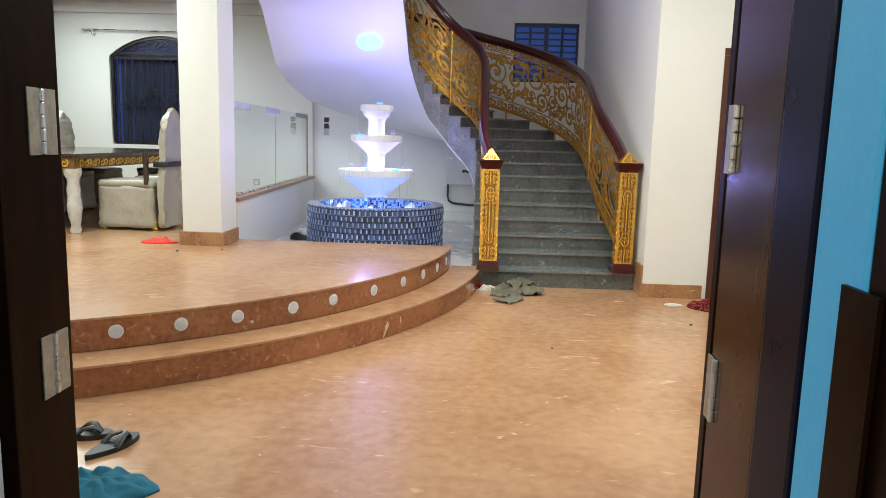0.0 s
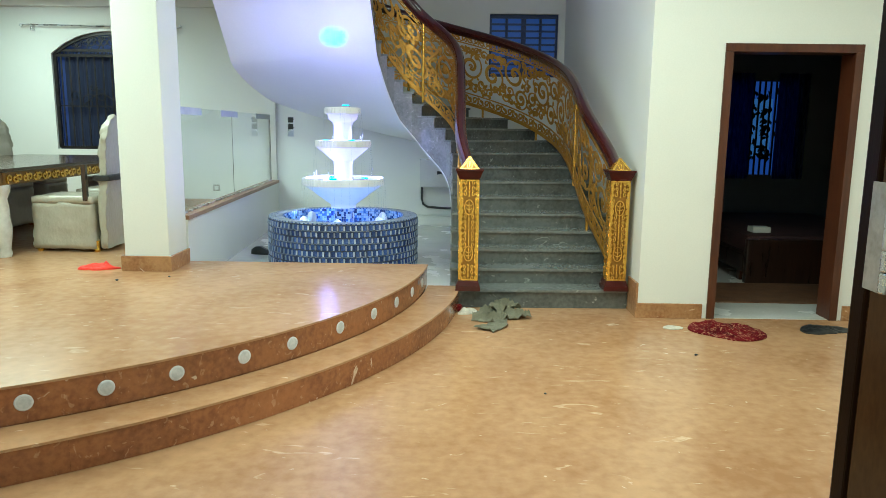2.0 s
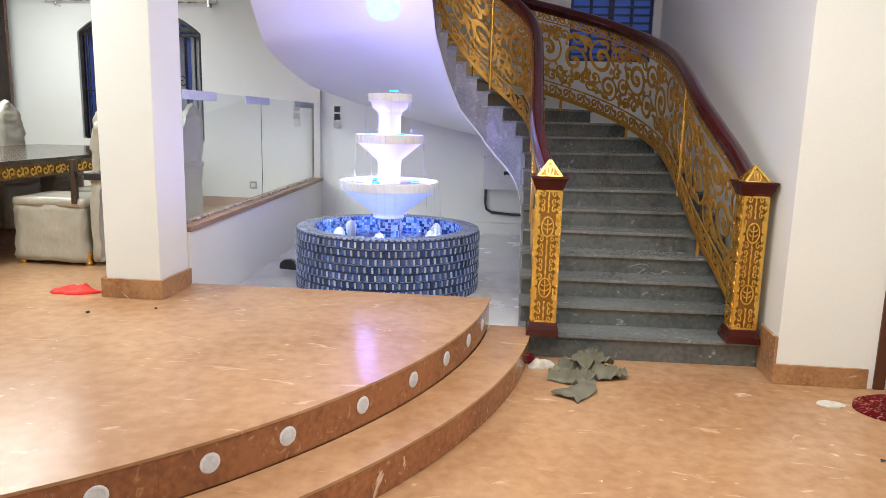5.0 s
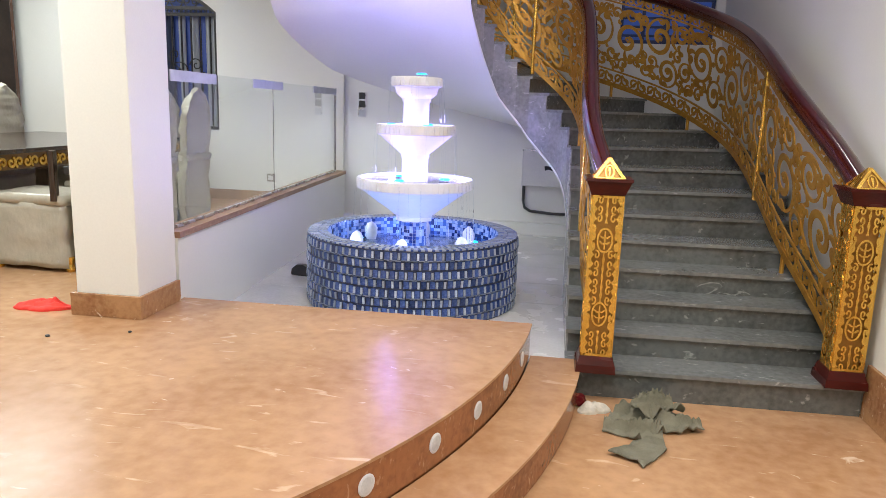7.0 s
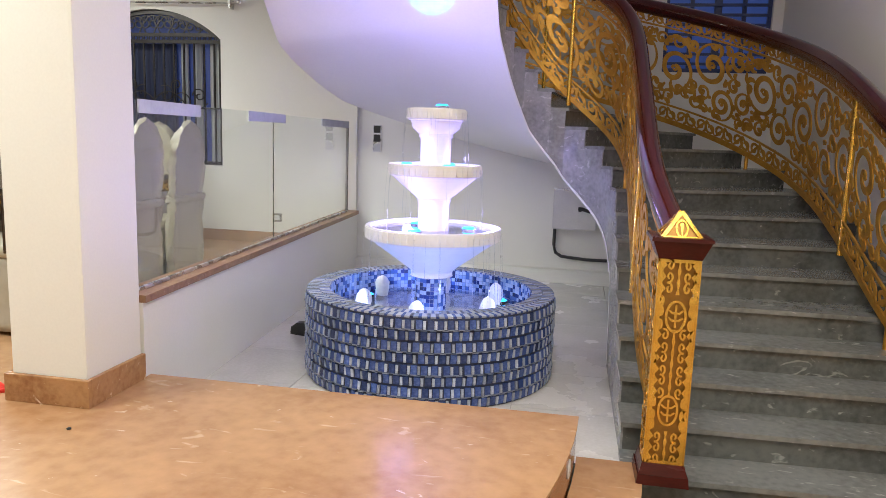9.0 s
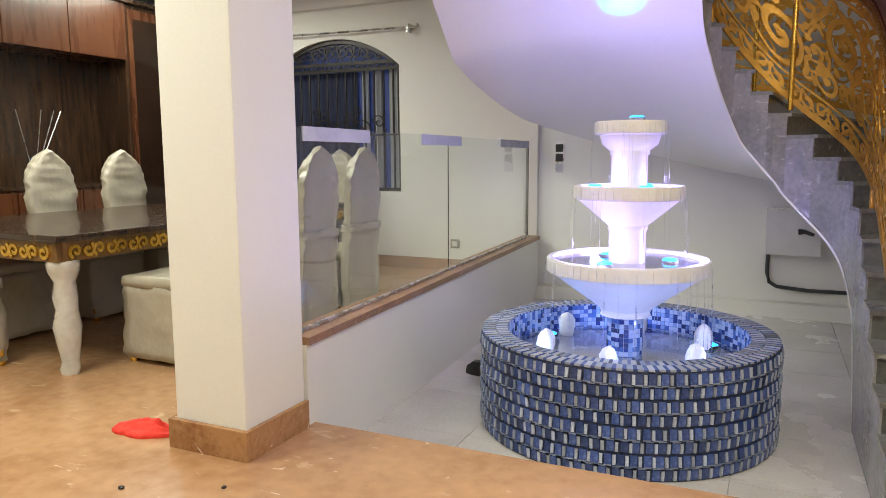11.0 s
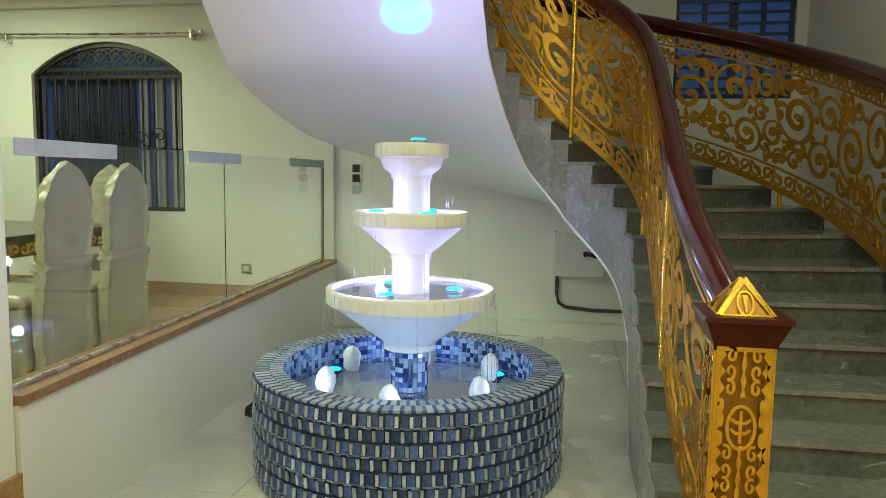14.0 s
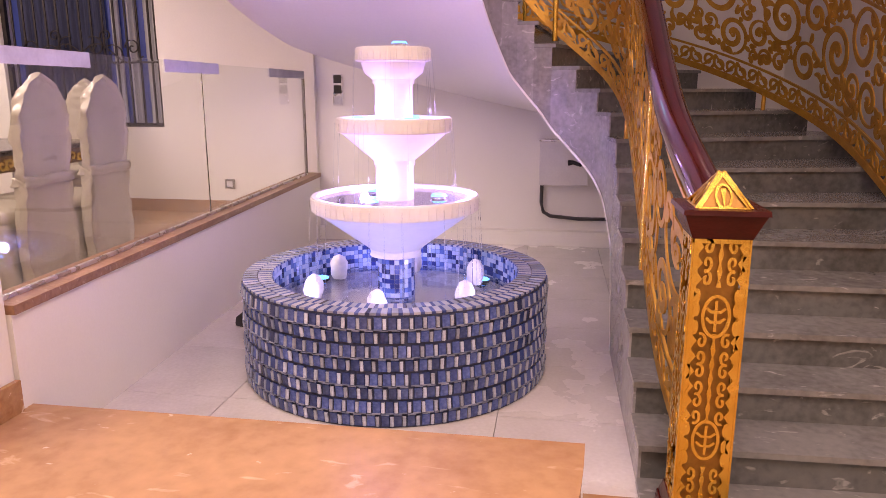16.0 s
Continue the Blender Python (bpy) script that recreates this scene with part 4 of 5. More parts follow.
field("tile_edging", "thin grey blue edging strips between the tile rows", lips, mosaic("grey_blue_edging", [(0.0, (0.13, 0.17, 0.27)), (0.4, (0.20, 0.24, 0.35)), (0.8, (0.27, 0.31, 0.42))]), f)
lay_d, lay_p = [], []
for ring, (ra, rb) in enumerate(((RB - 0.062, RB + 0.004), (RB - WB - 0.002, RB - 0.066))):
    n = 104
    for i in range(n):
        a = 2 * math.pi * (i + 0.5 * ring) / n
        w = math.pi * rb / n
        for da, ww, dst in ((0, 0.36, lay_d), (math.pi / n * 1.0, 0.58, lay_p)):
            t = raw(boxed((ra, -w * ww, HB - 0.006), (rb, w * ww, HB + 0.004)))
            dst.append((t, Matrix.Translation((*FC, FZ)) @ Matrix.Rotation(a + da, 4, "Z")))
field("rim_tiles", "dark blue tiles laid across the basin rim", lay_d, TILEMIX_DARK, f)
field("rim_tiles", "pale blue tiles laid across the basin rim", lay_p, TILEMIX_PALE, f)
sq = []
t_in = raw(boxed((RB - WB - 0.005, -0.0112, 0.001), (RB - WB + 0.001, 0.0112, 0.0235)))
for row in range(8):
    for i in range(150):
        sq.append((t_in, Matrix.Translation((*FC, FZ + 0.285 + 0.0245 * row)) @ Matrix.Rotation(2 * math.pi * i / 150, 4, "Z")))
t_p = raw(boxed((0.084, -0.0105, 0.001), (0.090, 0.0105, 0.0225)))
for row in range(12):
    for i in range(24):
        sq.append((t_p, Matrix.Translation((*FC, FZ + 0.29 + 0.0235 * row)) @ Matrix.Rotation(2 * math.pi * i / 24, 4, "Z")))
field("mosaic", "small blue mosaic squares inside the basin and on the pedestal", sq, MOSAIC, f)

# ---- court floor tiles ----
court = bpy.data.objects["court_base"]
TS = 0.60
for iy in range(7):
    for ix in range(-1, 7):
        x0, y0 = -1.62 + TS * (ix - 0) - 0.30, 6.362 + TS * iy
        x1, y1 = x0 + TS - 0.004, min(y0 + TS - 0.004, YC)
        x0, x1 = max(x0, -2.2), min(x1, 0.405 if y0 < 7.5 else 1.885)
        if x1 - x0 < 0.05 or y1 - y0 < 0.05:
            continue
        part("floor_tile", boxed((x0, y0, FZ - 0.011), (x1, y1, FZ)), WHITE_TILE, court, "white glazed floor tile")
structure("plinth_back", boxed((-2.03, YC - 0.12, FZ), (1.88, YC, FZ + 0.13), 0.006), WALL, "low white plastered plinth along the back wall", "baseboard")

# ---- riser discs ----
for a in (-67.4, -62.2, -56.9, -51.7, -46.6, -40.8, -35.8, -29.5, -23.6, -18.2, -12.9, -7.7):
    c0, r0 = UPPER
    x, y = c0[0] + (r0 - 0.0055) * math.cos(radians(a)), c0[1] + (r0 - 0.0055) * math.sin(radians(a))
    bm = lathe(bmesh.new(), [(0.038, 0.0), (0.039, 0.002), (0.034, 0.0045), (0.020, 0.005)], (0, 0, 0), 20)
    t = thing("step_light", (x, y, 0.257), "round white step light set into the marble riser", "step light", "step lights")
    bm.transform(pose(x, y, 0.257) @ Matrix.Rotation(radians(a), 4, "Z") @ Matrix.Rotation(radians(90), 4, "Y"))
    part("ring", bm, DISC, t, "white rim of the step light")
    bm = lathe(bmesh.new(), [(0.029, 0.0), (0.029, 0.0055), (0.012, 0.0062), (0.002, 0.0064)], (0, 0, 0), 20)
    bm.transform(pose(x, y, 0.257) @ Matrix.Rotation(radians(a), 4, "Z") @ Matrix.Rotation(radians(90), 4, "Y"))
    part("lens", bm, LENS, t, "frosted grey lens")

# ---- trims ----
BH = 0.12
bm = bmesh.new()
box(bm, (XE - 0.018, DY - 0.018, 0), (DX0 - 0.05, DY, BH), 0.004)
structure("baseboard_hall", bm, BASE, "tan marble baseboard along the hall wall", "baseboard")
structure("baseboard_hall_east", boxed((DX1 + 0.05, DY - 0.018, 0), (4.4, DY, BH), 0.004), BASE, "tan marble baseboard beside the doorway", "baseboard")
structure("baseboard_stair", boxed((XE - 0.018, DY, 0), (XE, 6.30, BH + 0.16), 0.004), BASE, "tan marble baseboard at the foot of the stair", "baseboard")
structure("baseboard_dining", boxed((XW, YB - 0.016, P2), (-2.18, YB, P2 + 0.115), 0.004), BASE, "tan marble baseboard along the dining wall", "baseboard")
structure("baseboard_west", boxed((XW, 3.2, P2), (XW + 0.016, 6.7, P2 + 0.115), 0.004), BASE, "tan marble baseboard along the west wall", "baseboard")

# ---- inner doorway and the dark room behind ----
# The unlit room's blue gloom is put into the wall and ceiling colour.
ROOM = surface("unlit_room_wall_paint", (0.10, 0.12, 0.16), (0.14, 0.16, 0.20), 0.7, 1.2)
BEDWOOD = surface("dark_bed_wood", (0.014, 0.006, 0.004), (0.034, 0.014, 0.009), 0.3, 4, stretch=(6, 6, 0.6))
SHEER, _t, _n, _l, _b = nodes_of("sheer_blue_curtain")
_tr, _mx, _ns = _n.new("ShaderNodeBsdfTranslucent"), _n.new("ShaderNodeMixShader"), _n.new("ShaderNodeTexNoise")
_ns.inputs["Scale"].default_value = 14
_cr = ramp(_n, [(0.35, (0.05, 0.08, 0.22)), (0.65, (0.12, 0.17, 0.42))])
_l.new(_ns.outputs[0], _cr.inputs[0]), _l.new(_cr.outputs[0], _tr.inputs[0]), _l.new(_cr.outputs[0], _b.inputs["Base Color"])
_b.inputs["Roughness"].default_value, _b.inputs["Specular IOR Level"].default_value, _mx.inputs[0].default_value = 0.9, 0.05, 0.75
_l.new(_b.outputs[0], _mx.inputs[1]), _l.new(_tr.outputs[0], _mx.inputs[2]), _l.new(_mx.outputs[0], _n["Material Output"].inputs[0])
d1 = tagged(new("door_1"), "open doorway with a reddish brown wooden frame", "doorway", kind="structure")
d1.matrix_basis = pose(DX0, DY, 0)
for nm, lo_, hi_ in (("jamb", (DX0 - 0.012, DY - 0.014, 0), (DX0 + 0.05, DY + 0.19, DZ - 0.05)), ("jamb", (DX1 - 0.05, DY - 0.014, 0), (DX1 + 0.012, DY + 0.19, DZ - 0.05)), ("head", (DX0 - 0.012, DY - 0.014, DZ - 0.05), (DX1 + 0.012, DY + 0.19, DZ + 0.012))):
    part(nm, boxed(lo_, hi_, 0.004), BROWNWOOD, d1)
structure("room_floor", boxed((2.1, DY + 0.01, -0.08), (6.0, 10.3, 0.003)), WHITE_TILE, "pale tiled floor of the dark room", "floor")
structure("wall_room_east", boxed((6.0, DY + 0.18, 0), (6.2, 10.5, 3.2)), ROOM, "wall of the dark room, blue dusk shade put into its paint", "wall")
structure("ceiling_room", boxed((2.1, DY + 0.18, 2.9), (6.2, 10.5, 3.05)), ROOM, "ceiling of the dark room, blue dusk shade put into its paint", "ceiling")
structure("wall_room_south", boxed((4.4, DY, 0), (6.2, DY + 0.18, 4.5)), ROOM, "wall of the dark room, blue dusk shade put into its paint", "wall")
pierced("wall_room_back", 2.1, 6.2, 10.3, 10.5, 3.2, [(3.85, 5.05, 0.90, 2.15)], ROOM, "window wall of the dark room, blue dusk shade put into its paint")
w3 = tagged(new("window_3"), "dark window with blue dusk light behind a leaf-patterned curtain", "window", kind="structure")
w3.matrix_basis = pose(4.45, 10.35, 0.9)
part("pane", boxed((3.85, 10.40, 0.90), (5.05, 10.41, 2.15)), glowing("dusk_pane_room", (0.03, 0.08, 0.40), 0.5), w3, "dusk blue pane")
part("bright_gap", boxed((4.44, 10.37, 1.15), (4.73, 10.38, 1.92)), glowing("dusk_gap", (0.10, 0.26, 0.75), 0.30), w3, "bright gap between the curtains")
bm = bmesh.new()
rg = random.Random(9)
for i in range(70):
    cx, cz = rg.uniform(4.42, 4.76), rg.uniform(1.1, 1.98)
    an = rg.uniform(0, math.pi)
    ribbon(bm, [(cx + t * 0.09 * math.cos(an + t), cz + t * 0.09 * math.sin(an + t)) for t in (0, 0.25, 0.5, 0.75, 1)], [0.004, 0.03, 0.038, 0.03, 0.004], lambda u, v, d: Vector((u, 10.35 + d, v)), 0.003)
part("leaf_pattern", bm, BLACK, w3, "dark leaf pattern of the curtain")
for x in (3.86, 4.00, 4.15, 4.30, 4.45, 4.525, 4.60, 4.675, 4.75, 4.90, 5.04):
    part("bar", boxed((x - 0.012, 10.33, 0.9), (x + 0.012, 10.345, 2.15)), BLACK_IRON, w3)
for ca, cb in ((3.80, 4.42), (4.75, 5.16)):
    bm = bmesh.new()
    n = 24
    row = [(ca + (cb - ca) * i / n, 10.27 + 0.025 * math.sin(i * 1.7)) for i in range(n + 1)]
    prism(bm, row + [(x, y + 0.006) for x, y in row[::-1]], 0.85, 2.25)
    part("curtain", bm, SHEER, w3, "sheer dark blue hanging curtain")
bed = thing("bed", (4.2, 8.4, 0.003), "dark wooden bed with a dark cover in the unlit room", "bed")
part("frame", boxed((3.3, 7.45, 0.10), (5.0, 9.6, 0.28), 0.02), BEDWOOD, bed)
part("footboard", boxed((3.3, 7.38, 0.003), (5.0, 7.45, 0.44), 0.02), BEDWOOD, bed, "dark reddish wooden footboard")
bm = boxed((3.34, 7.5, 0.28), (4.96, 9.55, 0.47), 0.06)
part("mattress", bm, surface("dark_bed_cover", (0.03, 0.012, 0.014), (0.06, 0.025, 0.03), 0.8, 8), bed, "dark maroon cover", smooth=True)
for x in (3.36, 4.94):
    for y in (7.6, 9.5):
        part("leg", boxed((x - 0.04, y - 0.04, 0.003), (x + 0.04, y + 0.04, 0.1)), BROWNWOOD, bed)
mesh = thing("paper_box", (3.54, 7.72, 0.47), "small white paper box lying on the bed", "box")
part("body", boxed((3.46, 7.66, 0.47), (3.64, 7.80, 0.525), 0.006), WALL, mesh)
rug = thing("carpet", (3.6, 6.95, 0.003), "worn brown carpet on the room floor", "carpet")
part("woven_sheet", boxed((2.5, 6.55, 0.003), (4.4, 7.35, 0.015), 0.004), surface("brown_carpet", (0.10, 0.045, 0.02), (0.16, 0.075, 0.035), 0.9, 8, bump=0.6, fine=200), rug)

# ---- arched dining window ----
w1 = tagged(new("window_1"), "arched window with a black wrought iron grille and dusk behind", "window", kind="structure")
w1.matrix_basis = pose((AX0 + AX1) / 2, YB, AZ0)
part("pane", boxed((AX0 - 0.05, YB + 0.17, AZ0 - 0.05), (AX1 + 0.05, YB + 0.178, AZ2 + 0.05)), glowing("dusk_pane", (0.03, 0.06, 0.26), 0.10), w1, "dark blue dusk pane")
rim = [(AX0 + 0.02, AZ0 + 0.02), (AX1 - 0.02, AZ0 + 0.02)] + [(AX1 - 0.02 - (AX1 - AX0 - 0.04) * i / 24, arch_z(AX1 - 0.02 - (AX1 - AX0 - 0.04) * i / 24) - 0.02) for i in range(25)] + [(AX0 + 0.02, AZ0 + 0.02)]
onw = lambda u, v, d: Vector((u, YB + 0.06 + d, v))
bm = bmesh.new()
ribbon(bm, rim, 0.045, onw, 0.04)
part("frame", bm, BLACK_IRON, w1, "black iron frame")
bm = bmesh.new()
for z in (AZ1 - 0.02, AZ1 + 0.05):
    ribbon(bm, [(AX0 + 0.02, z), (AX1 - 0.02, z)], 0.034, onw, 0.02)
for i in range(26):
    x = AX0 + 0.06 + (AX1 - AX0 - 0.12) * i / 25
    ribbon(bm, spiral(x, AZ1 + 0.015, 0.022, 0.022, 0, 360, 10), 0.008, onw, 0.012)
part("transom", bm, BLACK_IRON, w1, "black iron transom with small rings")
for i in range(13):
    x = AX0 + 0.10 + (AX1 - AX0 - 0.20) * i / 12
    bm = tube(bmesh.new(), [(x, YB + 0.06, AZ0 + 0.03), (x, YB + 0.06, AZ1 - 0.02)], 0.011, 8)
    part("bar", bm, BLACK_IRON, w1)
bm = bmesh.new()
ribbon(bm, [(AX0 + 0.03, 1.72), (AX1 - 0.03, 1.72)], 0.016, onw, 0.016)
part("middle_bar", bm, BLACK_IRON, w1)
bm = bmesh.new()
for i in range(15):
    x = AX0 + 0.20 + (AX1 - AX0 - 0.40) * i / 14
    h = arch_z(x) - AZ1 - 0.10
    if h < 0.05:
        continue
    sg = 1 if i % 2 else -1
    r = min(0.085, h * 0.42)
    ribbon(bm, [(x + sg * a, AZ1 + 0.08 + h * 0.45 + b) for a, b in spiral(0, 0, 0.012, r, 0, 520, 26)], 0.012, onw, 0.012)
    ribbon(bm, [(x, AZ1 + 0.06), (x + 0.05 * sg, AZ1 + 0.06 + h * 0.5), (x + 0.09 * sg, AZ1 + 0.08 + h)], 0.010, onw, 0.012)
part("arch_scroll", bm, BLACK_IRON, w1, "black iron scrolls filling the arch")
bm = bmesh.new()
for sg in (-1, 1):
    for k, (dx, dz, r) in enumerate(((0.14, 0.06, 0.10), (0.33, -0.03, 0.12), (0.52, 0.05, 0.08), (0.26, 0.16, 0.06), (0.08, -0.12, 0.06))):
        cx = (AX0 + AX1) / 2 + sg * dx
        ribbon(bm, [(cx + sg * a, 1.80 + dz + b) for a, b in spiral(0, 0, 0.01, r, 30 * k, 30 * k + 480, 26)], 0.010, lambda u, v, d: Vector((u, YB + 0.04 + d, v)), 0.012)
    ribbon(bm, [((AX0 + AX1) / 2 + sg * 0.62 * t, 1.80 + 0.09 * math.sin(6 * t)) for t in [i / 14 for i in range(15)]], 0.010, lambda u, v, d: Vector((u, YB + 0.04 + d, v)), 0.012)
part("centre_scroll", bm, BLACK_IRON, w1, "black iron scroll ornament across the bars")
# Pale curtain strips that stand in for upright reflections in the window pane.
PALE_STRIP = surface("pale_grey_pane_reflection", (0.42, 0.44, 0.48), (0.55, 0.57, 0.60), 0.8, 5, stretch=(8, 8, 0.5))
for ca, cb in ((AX1 - 0.19, AX1 - 0.03), (AX1 - 0.36, AX1 - 0.28), (AX1 - 0.52, AX1 - 0.44)):
    bm = bmesh.new()
    row = [(ca + (cb - ca) * i / 14, YB + 0.135 + 0.012 * math.sin(i * 1.9)) for i in range(15)]
    prism(bm, row + [(x, y + 0.005) for x, y in row[::-1]], AZ0 + 0.01, AZ1 - 0.03)
    part("curtain", bm, PALE_STRIP, w1, "narrow curtain strip, pale to stand for a reflection in the pane")
bm = bmesh.new()
row = [(AX0 + 0.10 + 0.9 * i / 40, YB + 0.15 + 0.010 * math.sin(i * 1.5)) for i in range(41)]
prism(bm, row + [(x, y + 0.005) for x, y in row[::-1]], AZ0 + 0.01, AZ1 - 0.03)
part("curtain", bm, CURTAIN, w1, "dark blue curtain")
rod = thing("curtain_rod", (-4.36, YB, 2.78), "thin steel curtain rod with end knobs above the window", "curtain rod")
part("rod", tube(bmesh.new(), [(-5.42, YB - 0.07, 2.79), (-3.30, YB - 0.07, 2.765)], 0.010, 8), STEEL, rod)
for x in (-5.30, -3.38):
    part("bracket", boxed((x - 0.012, YB - 0.085, 2.715), (x + 0.012, YB, 2.80), 0.003), STEEL, rod)
for x in (-5.44, -3.28):
    part("knob", lathe(bmesh.new(), [(0.008, -0.02), (0.022, -0.008), (0.022, 0.01), (0.006, 0.024)], (x, YB - 0.07, 2.778), 12), STEEL, rod, smooth=True)

# ---- stair window ----
w2 = tagged(new("window_2"), "blue steel window with horizontal bars at dusk", "window", kind="structure")
w2.matrix_basis = pose(1.345, YC, 2.18)
part("pane", boxed((0.86, YC + 0.17, 2.16), (1.83, YC + 0.178, 3.03)), glowing("dusk_pane_stair", (0.05, 0.11, 0.42), 0.30), w2, "blue dusk pane")
BLUE_STEEL = surface("dark_blue_painted_steel", (0.015, 0.03, 0.10), (0.03, 0.05, 0.15), 0.4, 8)
for x in (0.895, 1.115, 1.33, 1.36, 1.575, 1.795):
    part("stile", boxed((x - 0.018, YC + 0.05, 2.18), (x + 0.018, YC + 0.085, 3.01), 0.003), BLUE_STEEL, w2)
for z in (2.20, 2.99):
    part("rail", boxed((0.88, YC + 0.048, z - 0.02), (1.81, YC + 0.083, z + 0.02), 0.003), BLUE_STEEL, w2)
for i in range(9):
    z = 2.26 + i * 0.088
    part("bar", boxed((0.90, YC + 0.025, z - 0.013), (1.79, YC + 0.037, z + 0.013)), BLUE_STEEL, w2)

# ---- fittings on the back wall ----
sw = thing("switch_plate", (-1.85, YC, 1.47), "vertical plate with three square switches on the wall", "switch plate")
part("plate", boxed((-1.895, YC - 0.012, 1.335), (-1.805, YC, 1.61), 0.004), STEEL, sw)
for z, mt in ((1.565, BLACK), (1.475, BLACK), (1.38, STICKER)):
    part("switch", boxed((-1.885, YC - 0.019, z - 0.036), (-1.815, YC - 0.012, z + 0.036), 0.004), mt, sw)
so = thing("wall_socket", (-2.91, YB, 0.615), "square brown grey wall socket", "socket")
part("plate", boxed((-2.955, YB - 0.012, 0.57), (-2.86, YB, 0.66), 0.004), SOCKET, so)
part("insert", boxed((-2.935, YB - 0.017, 0.59), (-2.88, YB - 0.012, 0.64), 0.002), PANEL_GREY, so)
bx = thing("electric_box", (0.15, YC, 0.86), "grey painted steel electric box with a black handle", "electric box")
part("body", boxed((-0.045, YC - 0.16, 0.67), (0.37, YC, 1.045), 0.01), PANEL_GREY, bx)
part("lid", boxed((-0.05, YC - 0.165, 1.045), (0.375, YC, 1.058), 0.004), STEEL, bx)
part("handle", tube(bmesh.new(), [(0.20, YC - 0.19, 0.87), (0.24, YC - 0.20, 0.875), (0.31, YC - 0.20, 0.85)], [0.026, 0.018, 0.014], 10), BLACK, bx, "black plastic handle", smooth=True)
cb = thing("cable", (0.1, YC, 0.4), "dark cable hanging from the box along the wall", "cable")
bm = tube(bmesh.new(), [(-0.02, YC - 0.03, 0.67), (-0.02, YC - 0.03, 0.50), (0.0, YC - 0.03, 0.42), (0.06, YC - 0.03, 0.385), (0.30, YC - 0.03, 0.365), (0.80, YC - 0.03, 0.37)], 0.016, 8)
part("wire", bm, GREY_CABLE, cb, smooth=True)

# ---- dining table ----
TX0, TX1, TY0, TY1, TZ = -4.87, -3.32, 6.32, 9.25, 1.10
tb = thing("dining_table", ((TX0 + TX1) / 2, (TY0 + TY1) / 2, P2), "large dark dining table with a gilded carved apron and wrapped legs", "dining table")
part("tabletop", boxed((TX0, TY0, TZ - 0.035), (TX1, TY1, TZ), 0.012), DARKWOOD, tb, "dark polished tabletop")
for lo_, hi_ in (((TX0 + 0.03, TY0 + 0.02, TZ - 0.14), (TX1 - 0.03, TY0 + 0.05, TZ - 0.035)), ((TX0 + 0.03, TY1 - 0.05, TZ - 0.14), (TX1 - 0.03, TY1 - 0.02, TZ - 0.035)), ((TX1 - 0.05, TY0 + 0.05, TZ - 0.14), (TX1 - 0.02, TY1 - 0.05, TZ - 0.035)), ((TX0 + 0.02, TY0 + 0.05, TZ - 0.14), (TX0 + 0.05, TY1 - 0.05, TZ - 0.035))):
    part("apron", boxed(lo_, hi_, 0.004), surface("brown_gilt_wood", (0.11, 0.055, 0.018), (0.24, 0.13, 0.035), 0.35, 18, 0.2, 0.3), tb, "brown gilded apron")
for side in (0, 1):
    bm = bmesh.new()
    L = (TX1 - TX0 if side == 0 else TY1 - TY0) - 0.16
    n = int(L / 0.074)
    for i in range(n):
        u = 0.08 + L * (i + 0.5) / n
        sg = 1 if i % 2 else -1
        if side == 0:
            put = lambda a, b, d: Vector((TX0 + a, TY0 + 0.018 - d, TZ - 0.09 + b))
        else:
            put = lambda a, b, d: Vector((TX1 - 0.018 + d, TY0 + a, TZ - 0.09 + b))
        ribbon(bm, [(u + sg * a, sg * b) for a, b in spiral(0, 0, 0.006, 0.040, 0, 420, 16)], 0.018, put, 0.014)
    tagged(part("carving", bm, GOLD_BRIGHT, tb, "gilded scroll carving"), kind="stuff")
for x in (TX0 + 0.09, TX1 - 0.09):
    for y in (TY0 + 0.10, TY1 - 0.10):
        bm = lathe(bmesh.new(), [(0.045, 0.0), (0.055, 0.03), (0.045, 0.07), (0.058, 0.16), (0.072, 0.26), (0.05, 0.35), (0.062, 0.42), (0.052, 0.50), (0.075, 0.56), (0.085, 0.60), (0.08, 0.62)], (x, y, P2), 16)
        for v in bm.verts:
            v.co += Vector((noise.noise(v.co * 14), noise.noise(v.co * 14 + Vector((3, 0, 0))), 0)) * 0.014
        part("leg", bm, WRAP, tb, "turned leg wrapped in white plastic", smooth=True)


# ---- chairs ----
def crumple(bm, amp, freq):
    for v in bm.verts:
        p = v.co * freq
        v.co += Vector((noise.noise(p), noise.noise(p + Vector((9, 0, 0))), noise.noise(p + Vector((0, 9, 0))) * 0.5)) * amp
    return bm


